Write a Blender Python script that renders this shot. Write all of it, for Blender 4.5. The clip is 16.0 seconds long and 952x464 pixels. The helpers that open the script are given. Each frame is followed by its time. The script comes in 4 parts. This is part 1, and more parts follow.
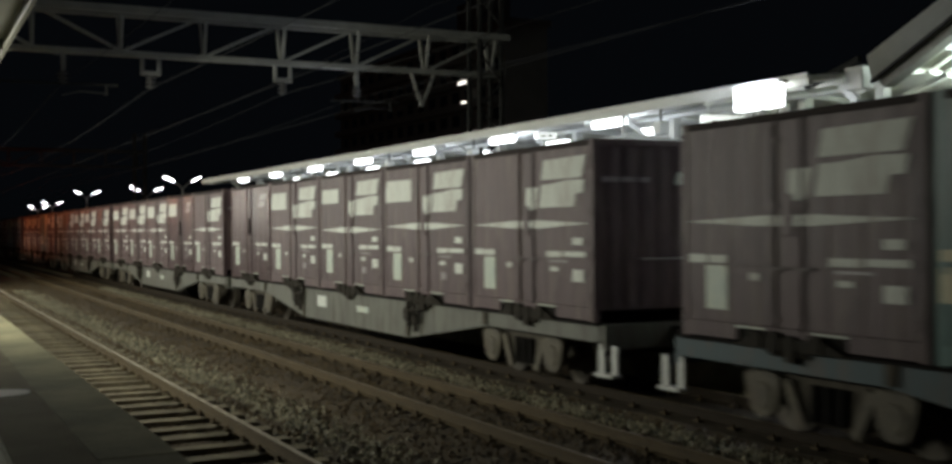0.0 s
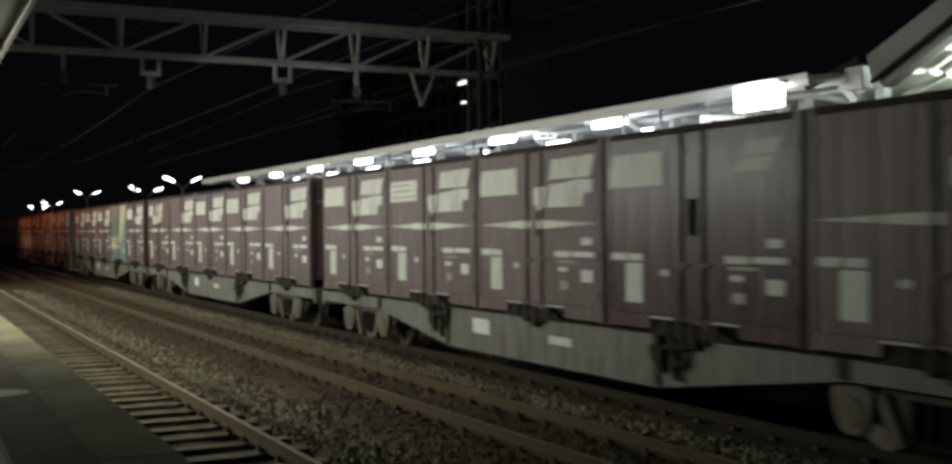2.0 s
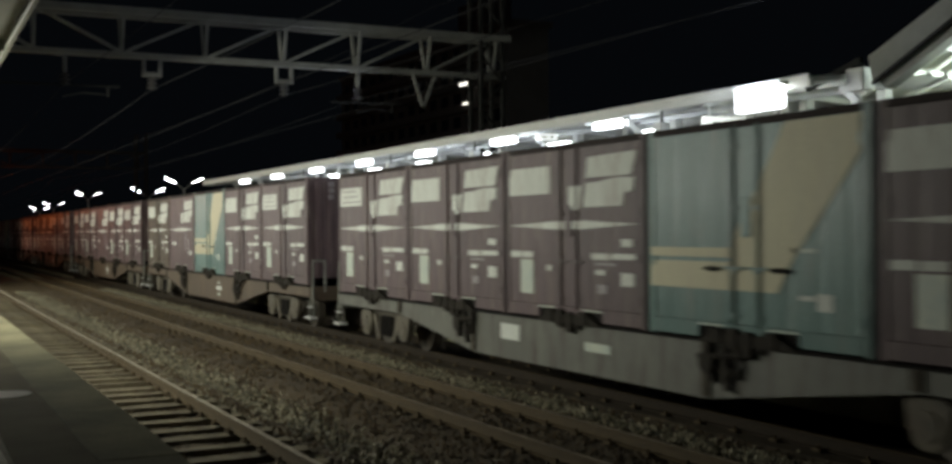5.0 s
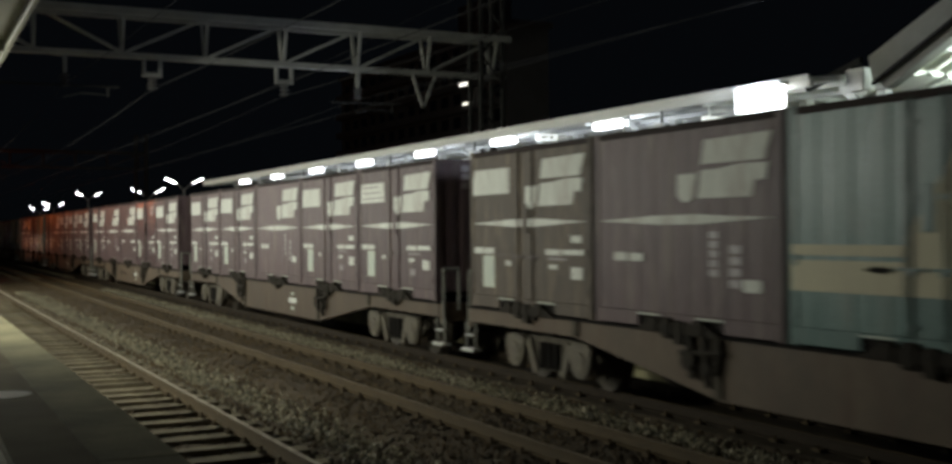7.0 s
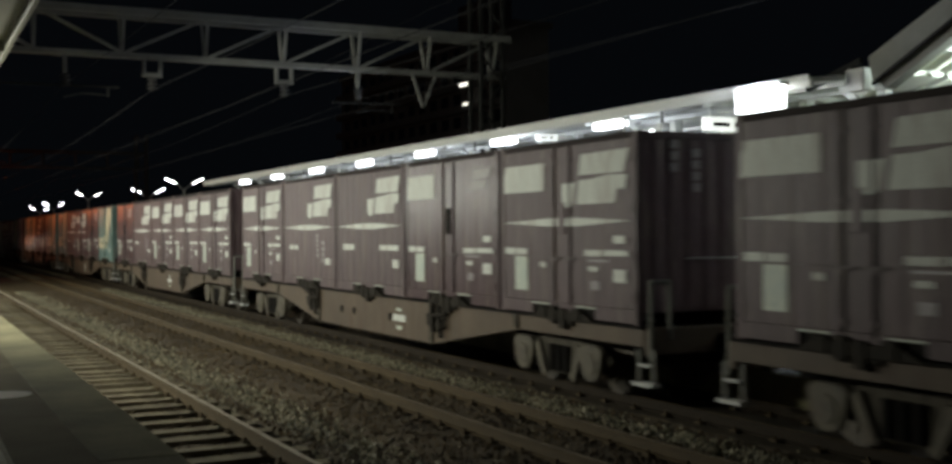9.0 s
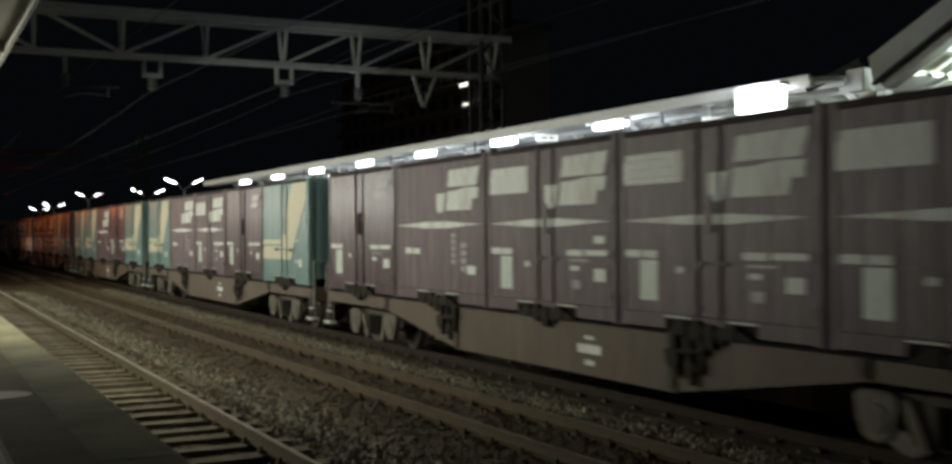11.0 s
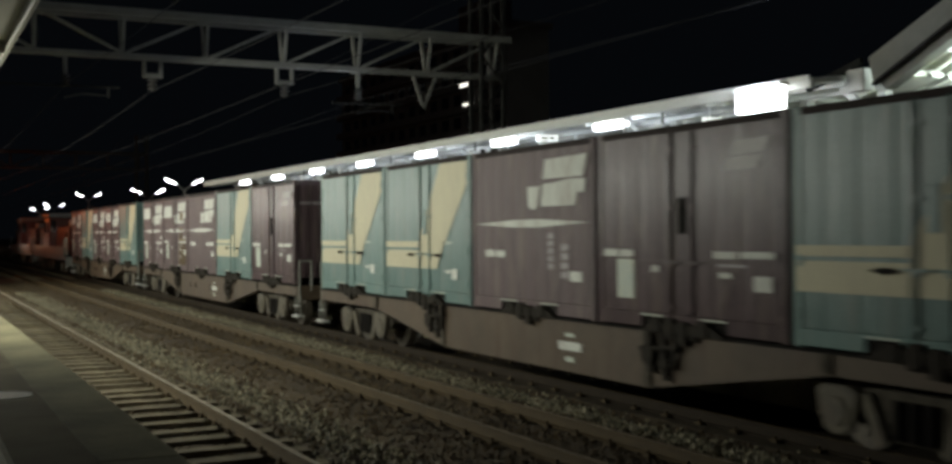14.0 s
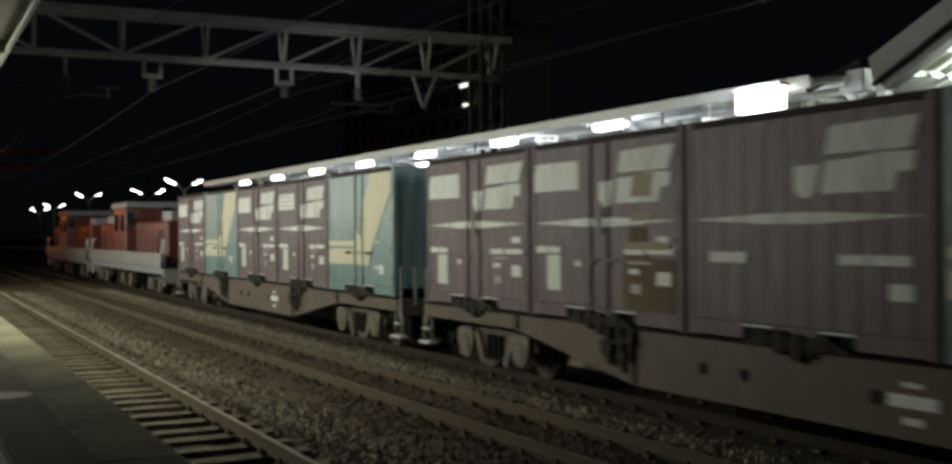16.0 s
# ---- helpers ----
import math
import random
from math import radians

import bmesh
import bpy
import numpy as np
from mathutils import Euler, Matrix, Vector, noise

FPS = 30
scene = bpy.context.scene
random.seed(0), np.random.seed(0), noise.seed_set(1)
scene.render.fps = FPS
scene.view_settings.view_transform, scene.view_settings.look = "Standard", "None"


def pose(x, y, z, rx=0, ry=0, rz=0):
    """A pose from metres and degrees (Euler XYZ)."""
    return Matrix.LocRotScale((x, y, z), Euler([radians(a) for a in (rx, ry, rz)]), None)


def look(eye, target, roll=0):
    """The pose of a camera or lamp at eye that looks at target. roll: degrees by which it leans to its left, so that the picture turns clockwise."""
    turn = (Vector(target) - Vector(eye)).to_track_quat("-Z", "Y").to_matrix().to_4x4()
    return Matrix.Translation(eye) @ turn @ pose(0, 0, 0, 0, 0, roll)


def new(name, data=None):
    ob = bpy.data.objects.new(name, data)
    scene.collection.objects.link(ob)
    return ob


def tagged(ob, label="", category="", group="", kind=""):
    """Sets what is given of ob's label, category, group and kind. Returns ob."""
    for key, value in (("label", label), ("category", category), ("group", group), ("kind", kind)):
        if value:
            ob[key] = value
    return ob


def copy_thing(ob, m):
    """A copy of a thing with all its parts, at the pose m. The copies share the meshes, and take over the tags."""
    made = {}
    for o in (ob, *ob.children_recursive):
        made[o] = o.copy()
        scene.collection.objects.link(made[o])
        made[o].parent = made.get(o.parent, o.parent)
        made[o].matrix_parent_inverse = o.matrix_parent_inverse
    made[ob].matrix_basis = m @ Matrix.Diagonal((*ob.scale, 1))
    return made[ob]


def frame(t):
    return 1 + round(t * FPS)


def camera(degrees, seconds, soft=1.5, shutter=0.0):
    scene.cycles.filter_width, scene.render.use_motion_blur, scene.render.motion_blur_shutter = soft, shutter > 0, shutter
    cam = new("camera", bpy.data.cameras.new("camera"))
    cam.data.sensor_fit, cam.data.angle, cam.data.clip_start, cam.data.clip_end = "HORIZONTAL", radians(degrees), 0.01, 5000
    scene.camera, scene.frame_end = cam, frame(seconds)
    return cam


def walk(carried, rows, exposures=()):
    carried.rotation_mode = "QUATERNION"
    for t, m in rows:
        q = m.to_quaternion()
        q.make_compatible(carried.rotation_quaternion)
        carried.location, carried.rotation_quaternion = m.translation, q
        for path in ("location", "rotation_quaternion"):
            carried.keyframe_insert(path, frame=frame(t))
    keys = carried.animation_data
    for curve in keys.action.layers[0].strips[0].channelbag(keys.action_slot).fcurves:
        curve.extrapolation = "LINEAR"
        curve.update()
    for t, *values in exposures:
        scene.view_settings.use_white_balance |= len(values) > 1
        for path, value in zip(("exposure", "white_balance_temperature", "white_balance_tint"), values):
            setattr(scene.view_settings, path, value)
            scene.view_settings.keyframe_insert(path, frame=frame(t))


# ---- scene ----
# Axes: x along the tracks (the train runs towards +x), y across them, z up from the rail tops.

# ---------- camera ----------
EYE = Vector((0, 0, 2.265))
FOCAL = 1917.1


def aim(dx, dy):
    """The view turned by small amounts, given as shifts on the focal length."""
    yaw, pitch = 0.462 - dx / FOCAL, -0.0015 + dy / FOCAL
    way = Vector((-math.cos(yaw) * math.cos(pitch), math.sin(yaw) * math.cos(pitch), math.sin(pitch)))
    return look(EYE, EYE + way * 10, -0.39)


cam = camera(44.48, 16.0, soft=3.2, shutter=0.35)
walk(cam, [(0.0, aim(0, 0)), (2.4, aim(0.2, 0.2)), (3.6, aim(1.5, 1.3)), (7.5, aim(2.0, 2.7)), (12.0, aim(2.6, 3.4)),
           (16.0, aim(2.6, 4.2))])

# ---------- plan ----------
TRACK1, TRACK2, TRACK3 = 3.11, 6.74, 9.635
GAUGE = 1.067
EDGE = 1.50            # own platform's edge
TOP = 0.95             # platform tops
FAR_EDGE = 11.15       # other platform's edge

# ---------- world and lamps ----------
world = bpy.data.worlds.new("night")
scene.world = world
world.use_nodes = True
wn = world.node_tree.nodes["Background"]
wn.inputs[0].default_value = (0.35, 0.45, 0.6, 1)
wn.inputs[1].default_value = 0.0042


def area_lamp(x, y, z, watts, sx, sy, colour, target=None):
    d = bpy.data.lights.new("tube_light", "AREA")
    d.shape, d.size, d.size_y, d.energy, d.color = "RECTANGLE", sx, sy, watts, colour
    ob = new("tube_light", d)
    ob.matrix_world = look((x, y, z), target or (x, y + 0.001, z - 5))
    return ob


WHITE_TUBE = (0.95, 0.97, 0.86)
# tubes under the own platform's canopy
OWN_LAMPS = [-17.4 - 5.6 * i for i in range(8)]
for lx in OWN_LAMPS:
    area_lamp(lx, -1.3, 3.90, 350, 1.2, 0.2, WHITE_TUBE, (lx, -0.1, 3.55))
# tubes under the other platform's canopy
FLOOD = (-13.86, 11.70, 4.41)          # the strongest lamp, on the canopy front
ROW_A = [-18.55 - 4.3 * i for i in range(7)]
ROW_B = [-20.5 - 4.1 * i for i in range(7)]
for lx, ly, lz in [(FLOOD[0], 11.52, 4.20)] + [(x, 12.2, 3.70) for x in ROW_A[:5]] + [(x, 14.5, 3.72) for x in ROW_B[::2]]:
    d = bpy.data.lights.new("diffuser_light", "POINT")
    d.energy, d.color, d.shadow_soft_size = 330 if lx > -15 else (95 if ly < 13 else 35), (0.74, 0.82, 1.0), 0.25
    new("diffuser_light", d).location = (lx, ly, lz)
area_lamp(-10.6, 15.2, 4.2, 1100, 2.0, 0.6, (0.85, 1.0, 0.95), (-10.6, 15.2, 9))

# ---------- materials ----------


def mat(name, a, b=None, rough=0.6, metal=0.0, scale=3.0, stretch=(1, 1, 1), bump=0.1, bump_scale=60.0, vary=0.0,
        rust=None, rust_amount=0.5, spec=0.5, island=False):
    """Two colours mixed by coarse and fine noise, with relief, rust or dirt stains, and variation from thing to thing."""
    m = bpy.data.materials.new(name)
    m.use_nodes = True
    nt = m.node_tree
    n, l = nt.nodes, nt.links
    bsdf = n["Principled BSDF"]
    b = b or tuple(c * 0.72 for c in a)
    tc = n.new("ShaderNodeTexCoord")
    mp = n.new("ShaderNodeMapping")
    mp.inputs["Scale"].default_value = stretch
    l.new(tc.outputs["Object"], mp.inputs["Vector"])
    big = n.new("ShaderNodeTexNoise")
    big.inputs["Scale"].default_value, big.inputs["Detail"].default_value = scale, 6
    big.inputs["Roughness"].default_value = 0.65
    l.new(mp.outputs[0], big.inputs["Vector"])
    ramp = n.new("ShaderNodeValToRGB")
    ramp.color_ramp.elements[0].position, ramp.color_ramp.elements[1].position = 0.32, 0.68
    ramp.color_ramp.elements[0].color, ramp.color_ramp.elements[1].color = (*b, 1), (*a, 1)
    l.new(big.outputs["Fac"], ramp.inputs[0])
    out = ramp.outputs[0]
    fine = n.new("ShaderNodeTexNoise")
    fine.inputs["Scale"].default_value, fine.inputs["Detail"].default_value = bump_scale, 4
    l.new(tc.outputs["Object"], fine.inputs["Vector"])
    mul = n.new("ShaderNodeMix")
    mul.data_type, mul.blend_type = "RGBA", "MULTIPLY"
    mul.inputs[0].default_value = 0.5
    l.new(out, mul.inputs[6])
    l.new(fine.outputs["Fac"], mul.inputs[7])
    out = mul.outputs[2]
    if rust:
        rn = n.new("ShaderNodeTexNoise")
        rn.inputs["Scale"].default_value, rn.inputs["Detail"].default_value = 2.3, 8
        rmp = n.new("ShaderNodeMapping")
        rmp.inputs["Scale"].default_value = (3.0, 3.0, 0.6)
        l.new(tc.outputs["Object"], rmp.inputs["Vector"])
        l.new(rmp.outputs[0], rn.inputs["Vector"])
        rr = n.new("ShaderNodeValToRGB")
        rr.color_ramp.elements[0].position, rr.color_ramp.elements[1].position = 0.62 - 0.2 * rust_amount, 0.78 - 0.1 * rust_amount
        l.new(rn.outputs["Fac"], rr.inputs[0])
        rm = n.new("ShaderNodeMix")
        rm.data_type = "RGBA"
        l.new(rr.outputs[0], rm.inputs[0])
        l.new(out, rm.inputs[6])
        rm.inputs[7].default_value = (*rust, 1)
        out = rm.outputs[2]
    if vary:
        if island:
            src = n.new("ShaderNodeNewGeometry").outputs["Random Per Island"]
        else:
            src = n.new("ShaderNodeObjectInfo").outputs["Random"]
        hs = n.new("ShaderNodeHueSaturation")
        mr = n.new("ShaderNodeMapRange")
        mr.inputs["To Min"].default_value, mr.inputs["To Max"].default_value = 1 - vary, 1 + vary
        l.new(src, mr.inputs["Value"])
        l.new(mr.outputs[0], hs.inputs["Value"])
        l.new(out, hs.inputs["Color"])
        out = hs.outputs[0]
    l.new(out, bsdf.inputs["Base Color"])
    bsdf.inputs["Metallic"].default_value = metal
    bsdf.inputs["Specular IOR Level"].default_value = spec
    rg = n.new("ShaderNodeMapRange")
    rg.inputs["To Min"].default_value, rg.inputs["To Max"].default_value = max(rough - 0.12, 0.05), min(rough + 0.12, 1)
    l.new(big.outputs["Fac"], rg.inputs["Value"])
    l.new(rg.outputs[0], bsdf.inputs["Roughness"])
    if bump:
        bp = n.new("ShaderNodeBump")
        bp.inputs["Strength"].default_value, bp.inputs["Distance"].default_value = bump, 0.02
        l.new(fine.outputs["Fac"], bp.inputs["Height"])
        l.new(bp.outputs[0], bsdf.inputs["Normal"])
    return m


def glow(name, colour, strength):
    m = bpy.data.materials.new(name)
    m.use_nodes = True
    bsdf = m.node_tree.nodes["Principled BSDF"]
    bsdf.inputs["Base Color"].default_value = (0.8, 0.8, 0.8, 1)
    bsdf.inputs["Emission Color"].default_value = (*colour, 1)
    bsdf.inputs["Emission Strength"].default_value = strength
    return m


M = {}
M["brown"] = mat("brown_paint", (0.166, 0.114, 0.114), (0.096, 0.064, 0.066), rough=0.50, spec=0.22, scale=1.9, stretch=(6, 6, 0.6), bump=0.10,
                 bump_scale=45, vary=0.13, rust=(0.145, 0.110, 0.095), rust_amount=0.6)
M["plum"] = mat("plum_paint", (0.138, 0.094, 0.096), (0.086, 0.057, 0.060), rough=0.32, spec=0.12, scale=1.9, stretch=(6, 6, 0.6), bump=0.08,
                bump_scale=30, vary=0.15, rust=(0.135, 0.105, 0.088), rust_amount=0.5)
gloss = M["plum"].node_tree.nodes["Principled BSDF"]
gloss.inputs["Coat Weight"].default_value, gloss.inputs["Coat Roughness"].default_value = 0.035, 0.22
M["olive"] = mat("olive_brown_paint", (0.140, 0.112, 0.084), (0.084, 0.066, 0.050), rough=0.55, spec=0.18, scale=1.9, stretch=(6, 6, 0.6), bump=0.10,
                 bump_scale=45, vary=0.10, rust=(0.16, 0.125, 0.085), rust_amount=0.55)
M["umber"] = mat("umber_paint", (0.160, 0.108, 0.088), (0.094, 0.062, 0.052), rough=0.52, spec=0.18, scale=1.9, stretch=(6, 6, 0.6), bump=0.10,
                 bump_scale=45, vary=0.10, rust=(0.14, 0.10, 0.07), rust_amount=0.55)
M["teal"] = mat("teal_paint", (0.195, 0.300, 0.268), (0.120, 0.212, 0.196), rough=0.38, spec=0.25, scale=1.9, stretch=(5, 5, 0.7), bump=0.08,
                bump_scale=40, vary=0.12, rust=(0.17, 0.215, 0.19), rust_amount=0.5)
M["cream"] = mat("cream_paint", (0.75, 0.70, 0.47), (0.62, 0.57, 0.39), rough=0.5, spec=0.2, scale=1.6, stretch=(4, 4, 0.8), bump=0.05,
                 rust=(0.48, 0.43, 0.30), rust_amount=0.5)
M["white"] = mat("marking_white", (0.90, 0.92, 0.83), (0.72, 0.74, 0.66), rough=0.6, spec=0.15, scale=2.2, stretch=(5, 5, 0.8), bump=0.03,
                 rust=(0.42, 0.38, 0.34), rust_amount=0.6)
M["faded"] = mat("marking_faded", (0.38, 0.34, 0.33), (0.24, 0.20, 0.20), rough=0.45, scale=4, stretch=(4, 4, 1), bump=0.03)
M["rope"] = mat("worn_rope_rail", (0.20, 0.165, 0.155), (0.12, 0.095, 0.09), rough=0.6, spec=0.2, scale=5)
M["worn"] = mat("marking_worn", (0.52, 0.50, 0.47), (0.30, 0.26, 0.25), rough=0.5, scale=4, stretch=(4, 4, 1), bump=0.03)
M["ochre"] = mat("ochre_stain", (0.24, 0.17, 0.05), (0.15, 0.10, 0.05), rough=0.6, scale=3, stretch=(3, 3, 0.6))
M["grime"] = mat("brown_grime", (0.165, 0.122, 0.062), (0.115, 0.085, 0.055), rough=0.7, spec=0.1, scale=2.5, stretch=(4, 4, 0.6))
M["notice"] = mat("notice_paper", (0.74, 0.76, 0.58), (0.50, 0.58, 0.52), rough=0.55, scale=5)
M["grey_frame"] = mat("grey_frame_paint", (0.190, 0.190, 0.148), (0.115, 0.112, 0.086), rough=0.6, scale=1.5, rust=(0.065, 0.052, 0.036),
                      rust_amount=0.75, vary=0.08)
M["brown_frame"] = mat("brown_frame_paint", (0.158, 0.118, 0.078), (0.100, 0.073, 0.047), rough=0.62, spec=0.25, scale=1.5, rust=(0.085, 0.055, 0.036),
                       rust_amount=0.65, vary=0.10)
M["blue_frame"] = mat("blue_frame_paint", (0.045, 0.085, 0.092), (0.032, 0.06, 0.066), rough=0.6, scale=1.5, rust=(0.07, 0.05, 0.035))
M["iron"] = mat("dark_iron", (0.020, 0.017, 0.014), (0.011, 0.0095, 0.008), rough=0.8, spec=0.08, scale=6, bump=0.2)
M["grease"] = mat("greasy_lock_steel", (0.048, 0.040, 0.028), (0.018, 0.015, 0.011), rough=0.75, spec=0.12, scale=7, bump=0.3)
# dark colour that puts the shade along the container tops into the paint
M["top_shade"] = mat("shaded_top_edge", (0.060, 0.046, 0.042), (0.035, 0.028, 0.026), rough=0.75, spec=0.1, scale=3, stretch=(3, 3, 1))
M["bogie"] = mat("dusty_bogie_steel", (0.180, 0.154, 0.104), (0.075, 0.063, 0.043), rough=0.75, scale=5, bump=0.2, rust=(0.09, 0.06, 0.04),
                 rust_amount=0.4)
M["side_frame"] = mat("grimy_side_frame", (0.135, 0.12, 0.092), (0.07, 0.06, 0.046), rough=0.85, spec=0.1, scale=5, bump=0.3)
M["wheel"] = mat("wheel_steel", (0.15, 0.128, 0.095), (0.085, 0.07, 0.054), rough=0.55, metal=0.4, scale=6)
M["bright"] = mat("white_step_paint", (0.80, 0.80, 0.74), (0.62, 0.61, 0.56), rough=0.5, scale=9)
M["rail"] = mat("rusty_rail", (0.105, 0.074, 0.036), (0.064, 0.045, 0.021), rough=0.7, spec=0.15, scale=4, stretch=(0.5, 4, 4), bump=0.15)
M["dark_rail"] = mat("dark_brown_rail", (0.045, 0.034, 0.022), (0.028, 0.021, 0.014), rough=0.8, spec=0.1, scale=4, stretch=(0.5, 4, 4), bump=0.15)
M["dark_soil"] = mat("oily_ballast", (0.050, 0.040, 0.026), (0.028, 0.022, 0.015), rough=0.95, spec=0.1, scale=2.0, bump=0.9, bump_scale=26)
# worn rail top, its sheen put in as a pale base colour
M["head"] = mat("worn_rail_head_sheen", (0.62, 0.56, 0.44), (0.42, 0.36, 0.26), rough=0.35, metal=0.1, scale=5, stretch=(0.3, 6, 6), bump=0.03)
M["dull_head"] = mat("dull_rail_head", (0.24, 0.19, 0.115), (0.14, 0.105, 0.06), rough=0.5, scale=5, stretch=(0.3, 6, 6), bump=0.03)
M["sleeper"] = mat("concrete_sleeper", (0.255, 0.212, 0.125), (0.125, 0.10, 0.056), rough=0.85, scale=4, vary=0.22, bump=0.3)
M["soil"] = mat("ballast_bed", (0.098, 0.067, 0.029), (0.055, 0.036, 0.015), rough=0.95, scale=0.9, bump=0.9, bump_scale=26)
M["stone"] = mat("ballast_stone", (0.128, 0.087, 0.037), (0.066, 0.043, 0.018), rough=0.85, scale=0.35, vary=0.45, island=True, bump=0.2)
M["pale_stone"] = mat("pale_ballast_stone", (0.39, 0.355, 0.235), (0.17, 0.148, 0.092), rough=0.7, scale=0.6, vary=0.55, island=True, bump=0.2)
M["asphalt"] = mat("platform_asphalt", (0.225, 0.192, 0.110), (0.130, 0.111, 0.064), spec=0.12, rough=0.95, scale=1.2, bump=0.35, bump_scale=90)
M["coping"] = mat("platform_coping", (0.36, 0.33, 0.195), (0.135, 0.123, 0.072), spec=0.12, rough=0.95, scale=0.9, bump=0.25, bump_scale=50)
M["tactile"] = mat("tactile_block", (0.74, 0.70, 0.48), (0.60, 0.56, 0.38), rough=0.7, scale=2)
M["canopy"] = mat("canopy_paint", (0.76, 0.77, 0.70), (0.64, 0.65, 0.59), rough=0.5, scale=0.8, bump=0.06)
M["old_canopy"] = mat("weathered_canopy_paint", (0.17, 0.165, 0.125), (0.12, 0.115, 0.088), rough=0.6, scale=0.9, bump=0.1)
M["steel"] = mat("gantry_steel", (0.29, 0.29, 0.25), (0.205, 0.205, 0.175), rough=0.6, metal=0.2, scale=2)
M["weathered"] = mat("weathered_board_paint", (0.30, 0.30, 0.255), (0.20, 0.20, 0.17), rough=0.7, spec=0.2, scale=1.4, bump=0.1)
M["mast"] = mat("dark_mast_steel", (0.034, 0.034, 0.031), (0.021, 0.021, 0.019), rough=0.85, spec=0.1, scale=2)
M["wire"] = mat("overhead_wire", (0.018, 0.018, 0.018), rough=0.7, spec=0.1, metal=0.0, scale=2)
M["bracket"] = mat("bracket_steel", (0.24, 0.24, 0.21), (0.17, 0.17, 0.15), rough=0.6, scale=2)
M["ceramic"] = mat("insulator_glaze", (0.10, 0.095, 0.085), rough=0.55, spec=0.2, scale=3)
M["facade"] = mat("concrete_facade", (0.36, 0.36, 0.33), (0.28, 0.28, 0.26), rough=0.85, scale=0.3)
M["tube"] = glow("lit_tube", (0.92, 0.97, 1.0), 7.0)
M["tube_far"] = glow("lit_street_head", (0.95, 1.0, 0.98), 24.0)
M["window_lit"] = glow("lit_window", (1.0, 0.97, 0.85), 2.0)
M["sodium"] = glow("sodium_lamp", (1.0, 0.30, 0.08), 60.0)
M["sign_lit"] = glow("lit_sign", (0.95, 1.0, 0.9), 0.9)
M["orange"] = mat("vermilion_paint", (0.145, 0.032, 0.018), (0.095, 0.022, 0.013), rough=0.4, scale=2, rust=(0.1, 0.04, 0.03), rust_amount=0.2)
M["loco_grey"] = mat("loco_grey_paint", (0.30, 0.31, 0.30), (0.22, 0.225, 0.22), rough=0.5, scale=2)
M["loco_white"] = mat("loco_white_band", (0.29, 0.29, 0.25), (0.20, 0.20, 0.175), rough=0.5, scale=2)
M["glass"] = mat("dark_glass", (0.02, 0.022, 0.025), rough=0.08, scale=2, bump=0)

# ---------- mesh helpers ----------


def box(bm, x0, x1, y0, y1, z0, z1):
    vs = [bm.verts.new((x, y, z)) for x in (x0, x1) for y in (y0, y1) for z in (z0, z1)]
    for f in ((0, 1, 3, 2), (4, 6, 7, 5), (0, 4, 5, 1), (2, 3, 7, 6), (0, 2, 6, 4), (1, 5, 7, 3)):
        bm.faces.new([vs[i] for i in f])
    return vs


def prism(bm, pts, y0, y1):
    """A polygon in x and z, drawn out from y0 to y1."""
    a = [bm.verts.new((x, y0, z)) for x, z in pts]
    b = [bm.verts.new((x, y1, z)) for x, z in pts]
    bm.faces.new(a)
    bm.faces.new(b[::-1])
    for i in range(len(pts)):
        j = (i + 1) % len(pts)
        bm.faces.new((a[i], b[i], b[j], a[j]))


def slab(bm, pts, x0, x1):
    """A polygon in y and z, drawn out from x0 to x1."""
    a = [bm.verts.new((x0, y, z)) for y, z in pts]
    b = [bm.verts.new((x1, y, z)) for y, z in pts]
    bm.faces.new(a)
    bm.faces.new(b[::-1])
    for i in range(len(pts)):
        j = (i + 1) % len(pts)
        bm.faces.new((a[i], b[i], b[j], a[j]))


def rod(bm, p, q, r, sides=8, r2=None):
    """A round bar from p to q."""
    p, q = Vector(p), Vector(q)
    w = (q - p).normalized()
    u = w.orthogonal().normalized()
    v = w.cross(u)
    r2 = r if r2 is None else r2
    ra, rb = [], []
    for i in range(sides):
        c = 2 * math.pi * i / sides
        d = u * math.cos(c) + v * math.sin(c)
        ra.append(bm.verts.new(p + d * r))
        rb.append(bm.verts.new(q + d * r2))
    bm.faces.new(ra[::-1])
    bm.faces.new(rb)
    for i in range(sides):
        j = (i + 1) % sides
        bm.faces.new((ra[i], ra[j], rb[j], rb[i]))


def bar(bm, p, q, w, h):
    """A square bar from p to q, w wide and h high."""
    p, q = Vector(p), Vector(q)
    d = (q - p).normalized()
    side = d.cross(Vector((0, 0, 1)))
    side = side.normalized() if side.length > 1e-4 else Vector((0, 1, 0))
    up = side.cross(d)
    vs = []
    for c in (p, q):
        vs.append([bm.verts.new(c + side * (sx * w / 2) + up * (sz * h / 2)) for sx, sz in ((-1, -1), (1, -1), (1, 1), (-1, 1))])
    bm.faces.new(vs[0][::-1])
    bm.faces.new(vs[1])
    for i in range(4):
        j = (i + 1) % 4
        bm.faces.new((vs[0][i], vs[0][j], vs[1][j], vs[1][i]))


def mesh_of(name, bm, material, bevel=0.0):
    if bevel:
        bmesh.ops.bevel(bm, geom=bm.edges[:], offset=bevel, segments=1, affect="EDGES", profile=0.5)
    bmesh.ops.recalc_face_normals(bm, faces=bm.faces[:])
    me = bpy.data.meshes.new(name)
    bm.to_mesh(me)
    bm.free()
    me.materials.append(material)
    return me


